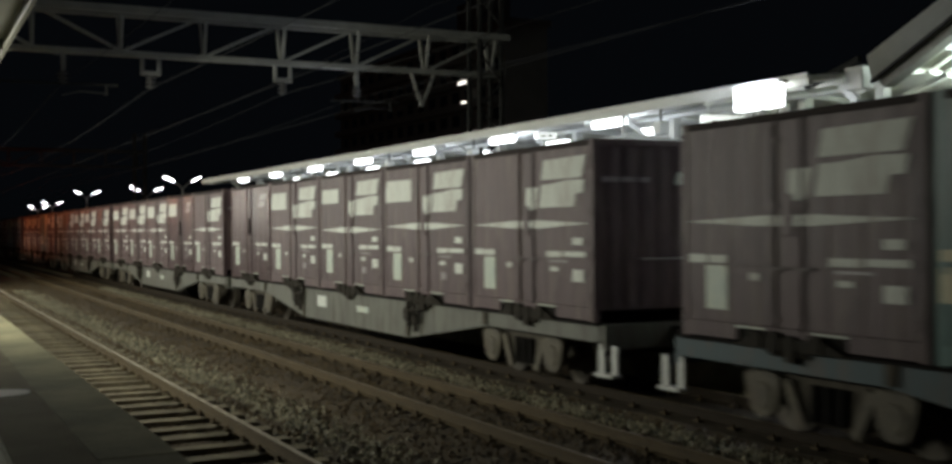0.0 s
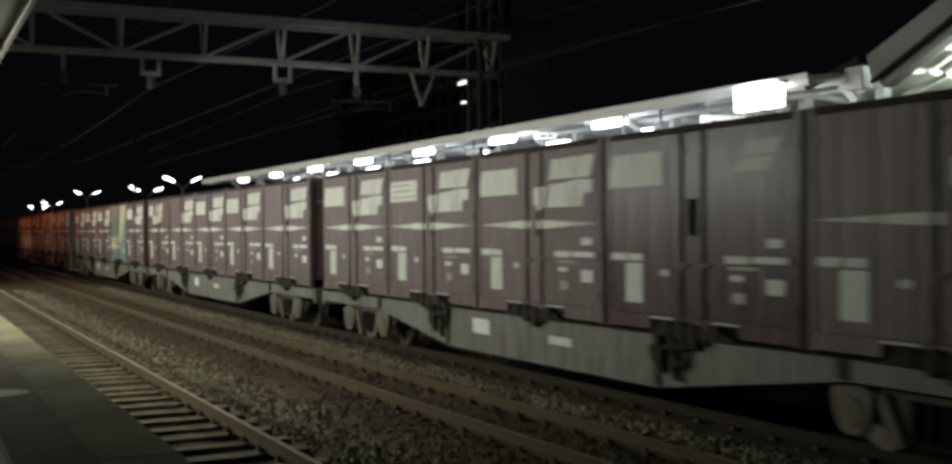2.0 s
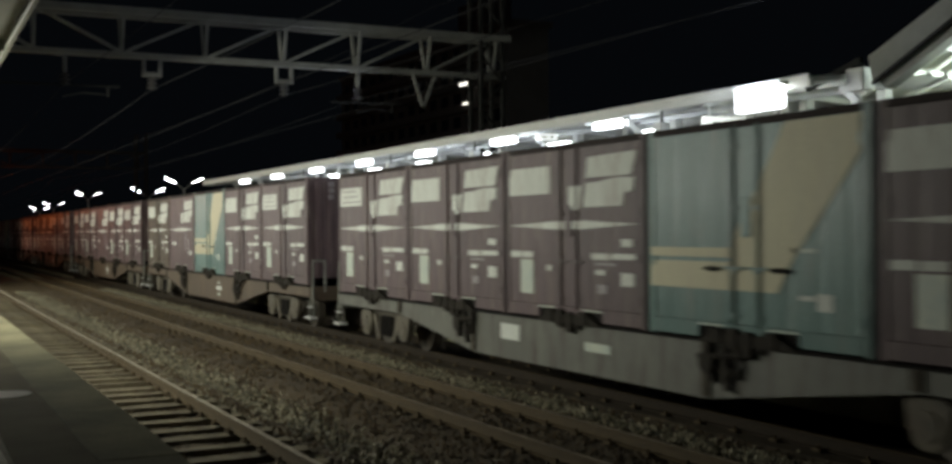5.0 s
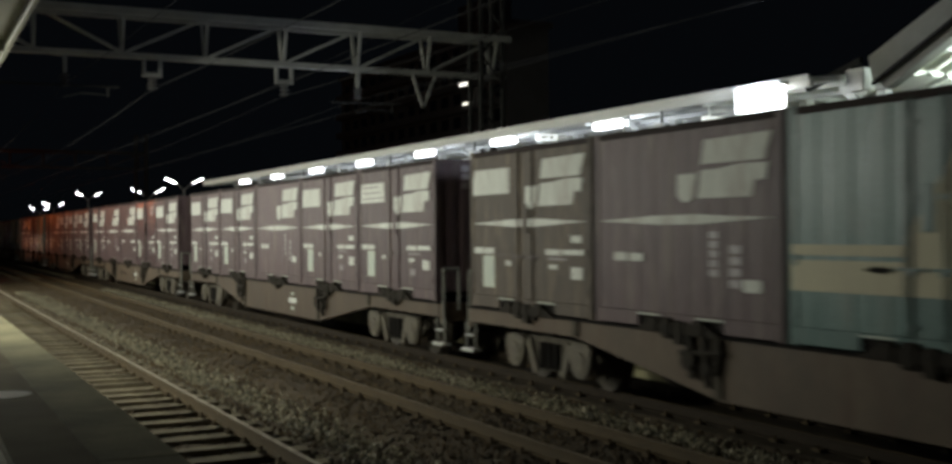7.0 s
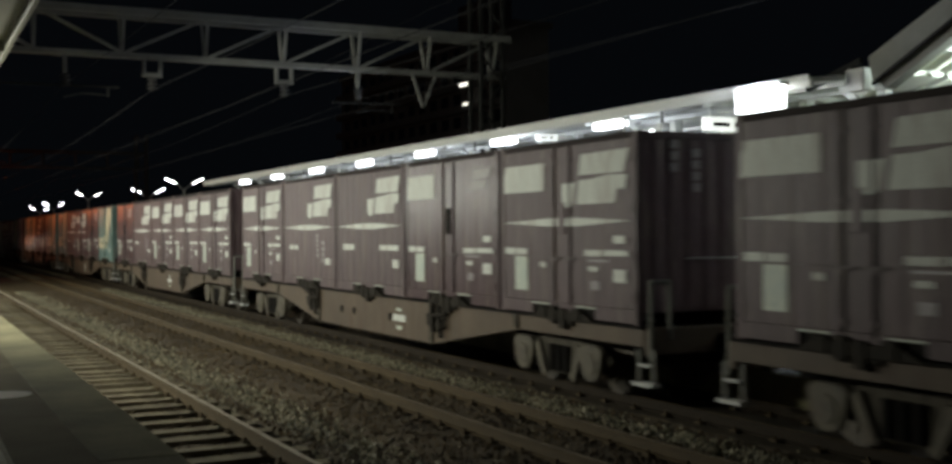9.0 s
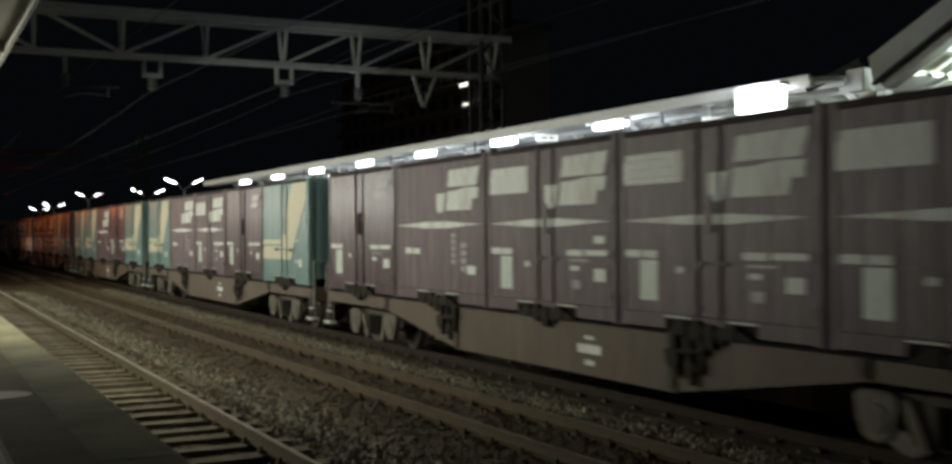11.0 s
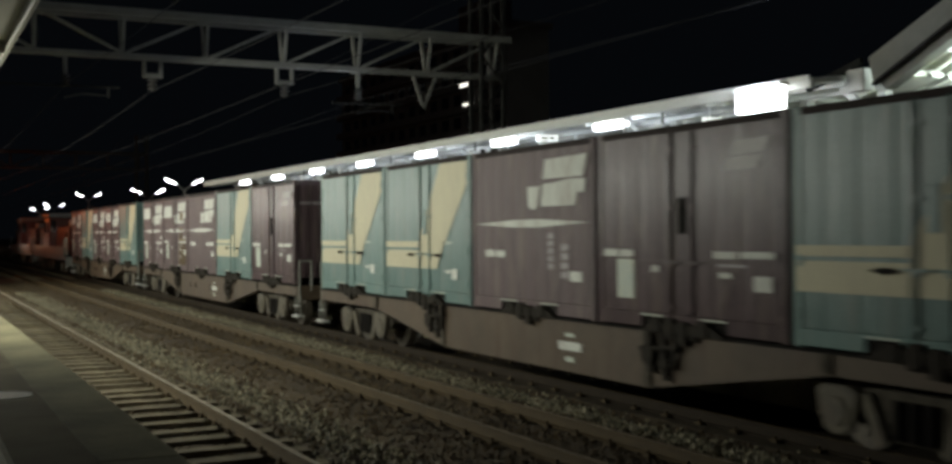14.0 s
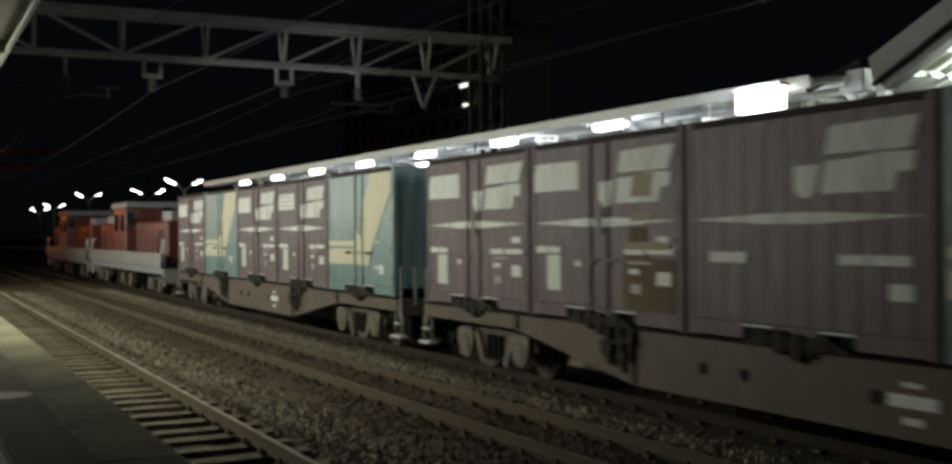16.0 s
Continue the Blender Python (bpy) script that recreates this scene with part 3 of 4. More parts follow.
def hanger(x, y, z, frame_shape):
    h = tagged(new("insulator_hanger"), "steel bracket with a ribbed insulator under the gantry", "insulator", "gantry insulators")
    h.location = (x, y, z)
    if frame_shape:
        bm = boxes((-0.05, 0.05, -0.235, -0.155, -0.36, 0.14), (-0.05, 0.05, 0.155, 0.235, -0.36, 0.14), (-0.05, 0.05, -0.235, 0.235, -0.40, -0.30))
    else:
        bm = boxes((-0.05, 0.05, -0.05, 0.05, -0.40, 0.08), (-0.04, 0.04, -0.22, 0.05, -0.02, 0.08))
    part("bracket", bm, M["bracket"], h, "", 0.01)
    for k in range(3):
        bm = bmesh.new()
        z0 = -0.42 - 0.10 * k
        rod(bm, (0, 0, z0), (0, 0, z0 - 0.05), 0.06, 12, 0.13)
        rod(bm, (0, 0, z0 - 0.05), (0, 0, z0 - 0.09), 0.05, 12)
        part("insulator_disc", bm, M["ceramic"], h, "glazed insulator disc")


bm = bmesh.new()
bar(bm, (0, -0.30, 0.0), (0, 0.0, -0.85), 0.07, 0.07)
bar(bm, (0, 0.36, 0.0), (0, 0.0, -0.85), 0.07, 0.07)
vee = tagged(part("vee_bracket", bm, M["steel"]), "steel vee bracket hung below the gantry", "bracket")
vee.location = (GX, 12.55, 6.44)
hanger(GX, 3.48, 6.42, False)
hanger(GX, 5.47, 6.42, True)
hanger(GX, 8.73, 6.42, True)
hanger(GX, 10.70, 6.42, False)


def bracket_arm(x, y, z, reach):
    b = tagged(new("pull_off_arm"), "thin steel pull-off arm steadying the contact wire", "overhead arm", "pull-off arms")
    b.location = (x, y, z)
    bm = bmesh.new()
    rod(bm, (0, 0, 0), (0, reach, 0.02), 0.03, 6)
    rod(bm, (0, reach - 0.25, 0.02), (0, reach - 0.25, -0.22), 0.035, 6)
    part("tube", bm, M["mast"], b)
    bm = bmesh.new()
    rod(bm, (0, reach - 0.30, -0.18), (0, reach - 0.85, -0.15), 0.02, 6)
    rod(bm, (0, reach - 0.85, -0.15), (0, reach - 1.25, -0.26), 0.02, 6)
    part("steady_arm", bm, M["mast"], b)


bracket_arm(GX, 1.6, 5.72, 3.1)
bracket_arm(GX, 10.0, 5.62, 1.9)


def wire(name, y, z, sag, label, spans=(-200, -77.5, GX, 20, 70), shift=0.0, r=0.007):
    bm = bmesh.new()
    for a, b in zip(spans, spans[1:]):
        n = 10
        pts = []
        for i in range(n + 1):
            f = i / n
            pts.append((a + (b - a) * f, y + shift * math.sin(math.pi * f), z - sag * 4 * f * (1 - f) * ((b - a) / 50) ** 2))
        for p, q in zip(pts, pts[1:]):
            rod(bm, p, q, r, 5)
    return tagged(part(name, bm, M["wire"]), label, "overhead wire")


for wy, wz in ((3.48, 5.75), (5.47, 5.72), (8.73, 5.72), (10.70, 5.72)):
    wire("messenger_wire", wy, wz, 0.35, "dark overhead messenger wire along the track")
for wy in (6.7, 9.7):
    wire("contact_wire", wy, 5.15, 0.0, "dark overhead contact wire above the track", r=0.008)
wire("feeder_wire", 12.9, 8.3, 0.5, "thin feeder wire above the tracks", r=0.009)

# ---------- distance ----------


def apartment_block():
    b = tagged(new("apartment_building"), "dark apartment building far off with two lit windows", "building")
    b.location = (-158, 68, 0)
    part("wall", boxes((-30, 30, 0, 6, -0.3, 28.0)), M["facade"], b, "dark concrete wall")
    part("roof", boxes((-30.5, 30.5, -0.4, 6.4, 28.0, 28.7)), M["facade"], b)
    part("stair_tower", boxes((14, 22, 1, 5, 28.7, 33.0)), M["facade"], b)
    for f in range(8):
        part("balcony", boxes((-29.5, 29.5, -1.3, -0.003, 2.6 + 3.1 * f, 3.6 + 3.1 * f)), M["facade"], b)
        for k in range(15):
            x = -28.4 + 3.9 * k
            part("window", boxes((x, x + 2.2, -0.06, -0.004, 3.65 + 3.1 * f, 5.4 + 3.1 * f)), M["glass"], b)
    for x, z, w, hh in ((19.1, 21.25, 2.4, 0.8), (20.1, 18.8, 1.4, 0.5), (22.3, 18.8, 0.8, 0.35)):
        part("lit_window", boxes((x, x + w, -1.36, -1.31, z + 0.25 * hh, z + 0.75 * hh)), M["window_lit"], b, "lit pale window")
    part("lit_window", boxes((-2.0, 2.0, -1.36, -1.31, 20.0, 20.7)), M["facade"], b)
    return b


apartment_block()


def far_lamp(x, y, z, colour, label, r):
    t = tagged(new("street_lamp"), label, "street lamp")
    t.location = (x, y, -0.3)
    bm = bmesh.new()
    rod(bm, (0, 0, 0), (0, 0, z + 0.3), 0.08, 8, 0.05)
    part("pole", bm, M["steel"], t)
    bm = boxes((-r, r, -r * 0.7, r * 0.7, z + 0.3, z + 0.3 + r * 0.6))
    part("lamp_head", bm, colour, t, "glowing head", 0.02)


for lx, lz in ((-185, 6.0), (-205, 6.2), (-232, 6.4)):
    far_lamp(lx, -3.0, lz, M["sodium"], "orange sodium street lamp beside the line far off", 0.35)


def wash_lamp(x, y, z, watts, hue=(1.0, 0.20, 0.045)):
    """An unseen mast lamp, added to wash the passing containers, orange unless hue differs."""
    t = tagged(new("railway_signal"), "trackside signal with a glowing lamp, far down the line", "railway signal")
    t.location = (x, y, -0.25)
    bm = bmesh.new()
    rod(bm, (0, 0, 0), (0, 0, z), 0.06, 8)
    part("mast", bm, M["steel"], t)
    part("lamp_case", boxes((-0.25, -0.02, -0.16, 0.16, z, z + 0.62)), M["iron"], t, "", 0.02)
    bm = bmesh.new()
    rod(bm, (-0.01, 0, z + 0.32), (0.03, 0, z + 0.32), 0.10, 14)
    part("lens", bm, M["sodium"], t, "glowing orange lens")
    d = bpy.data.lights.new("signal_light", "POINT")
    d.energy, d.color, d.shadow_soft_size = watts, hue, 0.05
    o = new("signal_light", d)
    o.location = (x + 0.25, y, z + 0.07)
    # this plate is added to cut the wash off below
    part("visor", boxes((-1.6, 1.9, -0.3, 0.62, z - 0.20, z - 0.18)), M["iron"], t, "flat plate added to keep the light off the lower sides")


# unseen lamps, added for the orange tint and a low white light
wash_lamp(-63.0, 3.9, 4.3, 14)
wash_lamp(-75.0, 3.9, 4.3, 165)
wash_lamp(-88.0, 3.9, 4.3, 260)
wash_lamp(-94.0, 6.5, 1.6, 14, (1.0, 0.9, 0.8))
far_lamp(-176, -2.5, 1.3, M["tube_far"], "low bright white lamp beside the line far off", 0.25)
far_lamp(-196, -2.5, 1.4, M["tube_far"], "low bright white lamp beside the line far off", 0.25)

# ---------- containers ----------
LEN, WID, HIGH = 3.715, 2.45, 2.5
HL, FACE = LEN / 2, -WID / 2


def fx(f):
    return (f - 0.5) * LEN


def panel(x0, x1, z0, z1, pitch, depth, s=-1):
    """A ribbed sheet on the near side (s = -1) or the far side."""
    bm = bmesh.new()
    n = max(2, int(round((x1 - x0) / pitch)))
    w = (x1 - x0) / n
    prof = []
    for i in range(n):
        a = x0 + w * i
        prof += [(a, 0), (a + w * 0.55, 0), (a + w * 0.65, depth), (a + w * 0.90, depth)]
    prof.append((x1, 0))
    lo = [bm.verts.new((x, s * (WID / 2 - 0.006 - d), z0)) for x, d in prof]
    hi = [bm.verts.new((x, s * (WID / 2 - 0.006 - d), z1)) for x, d in prof]
    for i in range(len(prof) - 1):
        bm.faces.new((lo[i], lo[i + 1], hi[i + 1], hi[i]))
    return bm


def marking(c, name, pts, material, y=None):
    """A thin painted shape on the near side; pts in fractions of the length and metres of height."""
    y = FACE - 0.004 if y is None else y
    return part(name, poly([(fx(a), z) for a, z in pts], y, y + 0.003), material, c)


def rect(a, b, z0, z1):
    return [(a, z0), (b, z0), (b, z1), (a, z1)]


def container_shell(paint, doors, label, category="freight container"):
    c = tagged(new("freight_container"), label, category, "containers on the train")
    y = WID / 2
    bm = boxes((-HL + 0.03, HL - 0.03, -y + 0.05, y - 0.05, 0.16, HIGH - 0.03))
    part("body", bm, M[paint], c)
    for sx in (-1, 1):
        for sy in (-1, 1):
            x0, x1 = sorted((sx * HL, sx * (HL - 0.11)))
            y0, y1 = sorted((sy * y, sy * (y - 0.11)))
            part("corner_post", boxes((x0, x1, y0, y1, 0.0, HIGH)), M[paint], c, "", 0.008)
    for sy in (-1, 1):
        y0, y1 = sorted((sy * y, sy * (y - 0.09)))
        part("top_rail", boxes((-HL + 0.112, HL - 0.112, y0, y1, HIGH - 0.085, HIGH - 0.005)), M["top_shade"], c, "top rail coloured dark for the shade along the roof edge", 0.006)
    for sx in (-1, 1):
        x0, x1 = sorted((sx * HL, sx * (HL - 0.09)))
        part("end_rail", boxes((x0, x1, -y + 0.112, y - 0.112, HIGH - 0.10, HIGH - 0.005)), M[paint], c, "", 0.006)
    for sy in (-1, 1):
        y0, y1 = sorted((sy * (y + 0.002), sy * (y - 0.09)))
        sill = poly([(-HL + 0.112, 0.02), (fx(0.27), 0.02), (fx(0.27), 0.16), (fx(0.40), 0.16), (fx(0.40), 0.02), (fx(0.60), 0.02), (fx(0.60), 0.16),
                     (fx(0.73), 0.16), (fx(0.73), 0.02), (HL - 0.112, 0.02), (HL - 0.112, 0.20), (-HL + 0.112, 0.20)], y0, y1)
        part("bottom_rail", sill, M[paint], c, "scuffed bottom rail with fork pockets", 0.004)
    part("fork_pocket", boxes((fx(0.27) + 0.01, fx(0.40) - 0.01, -y + 0.03, y - 0.03, 0.03, 0.158)), M["iron"], c)
    part("fork_pocket", boxes((fx(0.60) + 0.01, fx(0.73) - 0.01, -y + 0.03, y - 0.03, 0.03, 0.158)), M["iron"], c)
    part("roof_panel", boxes((-HL + 0.05, HL - 0.05, -y + 0.05, y - 0.05, HIGH - 0.028, HIGH - 0.004)), M[paint], c)
    # ribbed end towards the camera's side of the travel
    prof = [(-y + 0.115, HL - 0.06)]
    for k in range(8):
        yy = -y + 0.13 + k * (WID - 0.26) / 8
        prof += [(yy, HL - 0.024), (yy + 0.10, HL - 0.024), (yy + 0.13, HL - 0.012), (yy + 0.24, HL - 0.012)]
    prof += [(y - 0.115, HL - 0.024), (y - 0.115, HL - 0.06)]
    bm = bmesh.new()
    lo = [bm.verts.new((b, a, 0.2)) for a, b in prof]
    hi = [bm.verts.new((b, a, HIGH - 0.105)) for a, b in prof]
    for i in range(len(prof) - 1):
        bm.faces.new((lo[i], lo[i + 1], hi[i + 1], hi[i]))
    part("end_panel", bm, M[paint], c, "ribbed end panel")
    # the bar's white paint stands in for the light it catches
    part("end_bar", boxes((HL - 0.011, HL + 0.012, -0.45, y - 0.2, 0.845, 0.862)), M["bright"], c, "thin rail across the end, painted white as if lit")
    # pale strips paint in the highlight on the edge over the pockets
    for f in (0.335, 0.665):
        part("sill_lip", boxes((fx(f) - 0.24, fx(f) + 0.24, -y - 0.012, -y - 0.003, 0.163, 0.182)), M["notice"], c, "pale strip for the bright edge over the fork pocket")
    part("far_side_sheet", panel(fx(0.035), fx(0.965), 0.205, HIGH - 0.105, 0.33, 0.007, 1), M[paint], c)
    if doors:
        part("door", panel(fx(0.035), fx(0.425), 0.205, HIGH - 0.09, 0.42, 0.006), M[paint], c, "ribbed door leaf")
        part("door", panel(fx(0.575), fx(0.965), 0.205, HIGH - 0.09, 0.42, 0.006), M[paint], c, "ribbed door leaf")
        part("door_centre", boxes((fx(0.43), fx(0.57), -y + 0.010, -y + 0.05, 0.205, HIGH - 0.105)), M[paint], c)
        for f in (0.445, 0.555):
            bm = bmesh.new()
            rod(bm, (fx(f), -y - 0.006, 0.15), (fx(f), -y - 0.006, HIGH - 0.06), 0.014, 8)
            for z in (0.3, 0.8, 1.5, 2.2):
                box(bm, fx(f) - 0.045, fx(f) + 0.045, -y - 0.022, -y + 0.02, z - 0.025, z + 0.025)
            part("lock_rod", bm, M[paint], c)
        part("door_handle", boxes((fx(0.40), fx(0.49), -y - 0.03, -y - 0.008, 0.82, 0.85), (fx(0.51), fx(0.60), -y - 0.03, -y - 0.008, 0.82, 0.85)),
             M[paint] if paint == "teal" else M["rope"], c)
        part("lock_box", boxes((fx(0.478), fx(0.522), -y - 0.012, -y + 0.03, 1.18, 1.62)), M["iron"] if paint == "plum" else M[paint], c, "lock housing", 0.006)
        for f in (0.03, 0.97):
            for z in (0.35, 0.9, 1.5, 2.15):
                part("hinge", boxes((fx(f) - 0.03, fx(f) + 0.03, -y - 0.012, -y + 0.01, z - 0.06, z + 0.06)), M[paint], c)
    else:
        part("side_panel", panel(fx(0.035), fx(0.965), 0.205, HIGH - 0.09, 0.33, 0.007), M[paint], c, "ribbed side sheet")
    return c


def mark_logo(c, a, material="white"):
    """The railway's mark, as plain shapes."""
    marking(c, "logo_bar", [(a + 0.122, 1.985), (a + 0.424, 1.985), (a + 0.456, 2.285), (a + 0.138, 2.265)], M[material])
    marking(c, "logo_body", [(a + 0.106, 1.585), (a + 0.366, 1.585), (a + 0.382, 1.765), (a + 0.429, 1.765), (a + 0.440, 1.950), (a + 0.318, 1.960),
                             (a + 0.212, 1.920), (a + 0.122, 1.915)], M[material])
    pts = [(a + 0.045 + 0.045 * math.cos(t), 1.665 + 0.12 * math.sin(t)) for t in [math.pi * (1.0 + i / 8) for i in range(9)]]
    marking(c, "logo_hook", pts + [(a + 0.099, 1.885), (a + 0.000, 1.885)], M[material])


def mark_line(c, z=1.345):
    marking(c, "side_stripe", [(0.025, z), (0.38, z - 0.058), (0.60, z - 0.062), (0.97, z), (0.60, z + 0.058), (0.38, z + 0.055)], M["white"])


def mark_small(c, rng):
    """Number bars, the paper holder and the small plates low on the side."""
    d = rng.uniform(-0.03, 0.03)
    marking(c, "number_bar", rect(0.04, 0.13, 0.89 + d, 0.985 + d), M["white"])
    marking(c, "number_bar", rect(0.138, 0.228, 0.89 + d, 0.98 + d), M["white"])
    marking(c, "notice_panel", rect(0.125, 0.228, 0.36 + d, 0.86 + d), M["notice"])
    marking(c, "small_plate", rect(0.33, 0.375, 0.71 + d, 0.79 + d), M["white"])
    marking(c, "number_bar", rect(0.66, 0.785, 0.89 + d, 0.975 + d), M["white"])
    marking(c, "number_bar", rect(0.795, 0.945, 0.90 + d, 0.975 + d), M["white"])
    if rng.random() < 0.7:
        marking(c, "small_plate", rect(0.855, 0.93, 1.05, 1.15), M["white"])
    marking(c, "number_bar", rect(0.68, 0.82, 0.80, 0.83), M["faded"])
    marking(c, "small_plate", rect(0.69, 0.75, 0.67, 0.735), M["white"])
    marking(c, "small_plate", rect(0.855, 0.935, 0.54, 0.71), M["white"])
    marking(c, "rope_rail", rect(0.22, 0.42, 0.848, 0.860), M["rope"])
    marking(c, "rope_rail", rect(0.58, 0.80, 0.848, 0.860), M["rope"])
    if rng.random() < 0.5:
        marking(c, "small_plate", rect(0.70, 0.76, 0.42, 0.54), M["faded"])


def end_marks(c, upright=False):
    """Number bars and the small mark on the end that faces forward."""
    x0, x1 = HL - 0.009, HL + 0.001
    if upright:
        for y, z0, n in ((-0.63, 1.98, 3), (-0.28, 1.72, 4)):
            for k in range(n):
                part("end_number_bar", boxes((x0, x1, y - 0.07, y + 0.07, z0 + 0.15 * k, z0 + 0.15 * k + 0.11)), M["faded"], c)
        part("end_plate", boxes((x0, x1, 0.55, 0.80, 1.98, 2.12)), M["white"], c)
        return
    for y0, y1 in ((-1.08, -0.80), (-0.76, -0.52), (-0.47, -0.30)):
        part("end_number_bar", boxes((x0, x1, y0, y1, 1.91, 1.98)), M["faded"], c)
    bm = bmesh.new()
    slab(bm, [(0.24, 2.08), (0.88, 2.08), (0.92, 2.23), (0.28, 2.23)], x0, x1)
    part("end_logo_bar", bm, M["white"], c)
    bm = bmesh.new()
    slab(bm, [(0.12, 1.88), (0.80, 1.88), (0.86, 2.05), (0.16, 2.05)], x0, x1)
    part("end_logo_body", bm, M["white"], c)


def make_container(kind):
    rng = random.Random(kind)
    if kind == "T":
        c = container_shell("teal", True, "teal freight container with cream diagonal band, riding a flat wagon")
        y = FACE - 0.004
        marking(c, "cream_stripe", rect(0.012, 0.425, 0.58, 0.90), M["cream"], y)
        marking(c, "cream_stripe", rect(0.012, 0.425, 0.95, 1.06), M["cream"], y)
        marking(c, "cream_band", [(0.432, 0.58), (0.568, 0.58), (0.568, 1.82), (0.432, 1.15)], M["cream"], y + 0.010)
        marking(c, "cream_band", [(0.577, 0.58), (0.64, 0.58), (0.70, 0.92), (0.965, 2.02), (0.965, 2.405), (0.675, 2.405), (0.577, 1.86)], M["cream"], y)
        marking(c, "small_plate", rect(0.80, 0.86, 0.42, 0.60), M["white"])
        marking(c, "small_plate", rect(0.73, 0.79, 0.52, 0.57), M["white"])
        marking(c, "number_bar", rect(0.70, 0.80, 1.02, 1.06), M["notice"])
        for f in (0.345, 0.655):
            marking(c, "grab_plate", [(f - 0.055, 0.82), (f - 0.02, 0.79), (f + 0.02, 0.79), (f + 0.055, 0.82), (f + 0.02, 0.85), (f - 0.02, 0.85)], M["iron"], y - 0.02)
        return c
    if kind in ("P", "Q"):
        c = container_shell("plum", True, "glossy plum-brown freight container with faded marking, no stripe")
        if kind == "Q":
            marking(c, "white_block", rect(0.03, 0.35, 1.80, 2.22), M["white"])
        marking(c, "faded_block", [(0.75, 2.07), (0.91, 2.08), (0.935, 2.24), (0.77, 2.22)], M["worn"])
        marking(c, "faded_block", [(0.715, 1.90), (0.87, 1.90), (0.90, 2.05), (0.74, 2.04)], M["worn"])
        mark_small(c, rng)
        end_marks(c)
        return c
    if kind == "V":
        c = container_shell("brown", False, "brown ribbed freight container without side doors, white stripe and mark")
        mark_logo(c, 0.50)
        mark_line(c)
        marking(c, "number_bar", rect(0.125, 0.205, 0.83, 0.94), M["white"])
        marking(c, "number_bar", rect(0.215, 0.30, 0.83, 0.93), M["white"])
        for k in range(5):
            marking(c, "number_bar", rect(0.66, 0.705, 0.68 + 0.11 * k, 0.76 + 0.11 * k), M["faded"])
        for k in range(4):
            marking(c, "number_bar", rect(0.76, 0.815, 0.56 + 0.13 * k, 0.65 + 0.13 * k), M["faded"])
        marking(c, "small_plate", rect(0.825, 0.91, 0.52, 0.66), M["white"])
        end_marks(c, True)
        return c
    if kind == "W":
        c = container_shell("brown", False, "plain brown ribbed freight container with white stripe and mark")
        mark_logo(c, 0.50)
        mark_line(c)
        marking(c, "number_bar", rect(0.115, 0.29, 0.86, 0.98), M["white"])
        marking(c, "number_bar", rect(0.67, 0.925, 0.87, 0.97), M["white"])
        marking(c, "small_plate", rect(0.85, 0.93, 0.54, 0.70), M["white"])
        end_marks(c)
        return c
    labels = {"A": "brown freight container with white block, mark and pointed stripe",
              "B": "brown freight container with white mark and pointed stripe",
              "C": "brown freight container with white mark over the doors",
              "D": "brown freight container with small white block and low stripe",
              "E": "brown freight container with lettered white block and pointed stripe",
              "O": "olive-brown weathered freight container with white block and pointed stripe",
              "S": "brown freight container with white markings and ochre stains"}
    c = container_shell({"O": "olive", "C": "umber"}.get(kind, "brown"), True, labels[kind])
    if kind == "C":
        marking(c, "white_block", rect(0.03, 0.26, 1.86, 2.24), M["white"])
        mark_logo(c, 0.24)
    else:
        mark_logo(c, 0.50)
    if kind == "D":
        marking(c, "white_block", rect(0.05, 0.33, 1.86, 2.16), M["white"])
    if kind == "E":
        marking(c, "white_block", rect(0.03, 0.37, 1.80, 2.18), M["white"])
        for k in range(3):
            marking(c, "lettering_bar", rect(0.06, 0.34 - 0.03 * k, 1.87 + 0.11 * k, 1.895 + 0.11 * k), M["faded"], FACE - 0.0075)
    if kind in "AOS":
        marking(c, "white_block", rect(0.03, 0.365, 1.80, 2.20), M["white"])
    mark_line(c, 1.29 if kind == "D" else 1.345)
    mark_small(c, rng)
    end_marks(c, kind in "AE")
    if kind == "S":
        marking(c, "grime_streak", [(0.66, 0.22), (0.95, 0.22), (0.955, 0.88), (0.80, 0.885), (0.79, 1.27), (0.70, 1.27), (0.655, 0.80)], M["grime"], FACE - 0.0025)
        marking(c, "ochre_stain", [(0.70, 1.34), (0.84, 1.36), (0.85, 1.44), (0.71, 1.46)], M["ochre"], FACE - 0.008)
        marking(c, "ochre_stain", [(0.70, 1.66), (0.82, 1.66), (0.84, 1.95), (0.72, 1.93)], M["ochre"], FACE - 0.008)
        marking(c, "ochre_stain", rect(0.66, 0.92, 0.985, 1.08), M["ochre"], FACE - 0.008)
    return c


# ---------- wagons ----------
WHEEL_R = 0.43
WHEELS = []


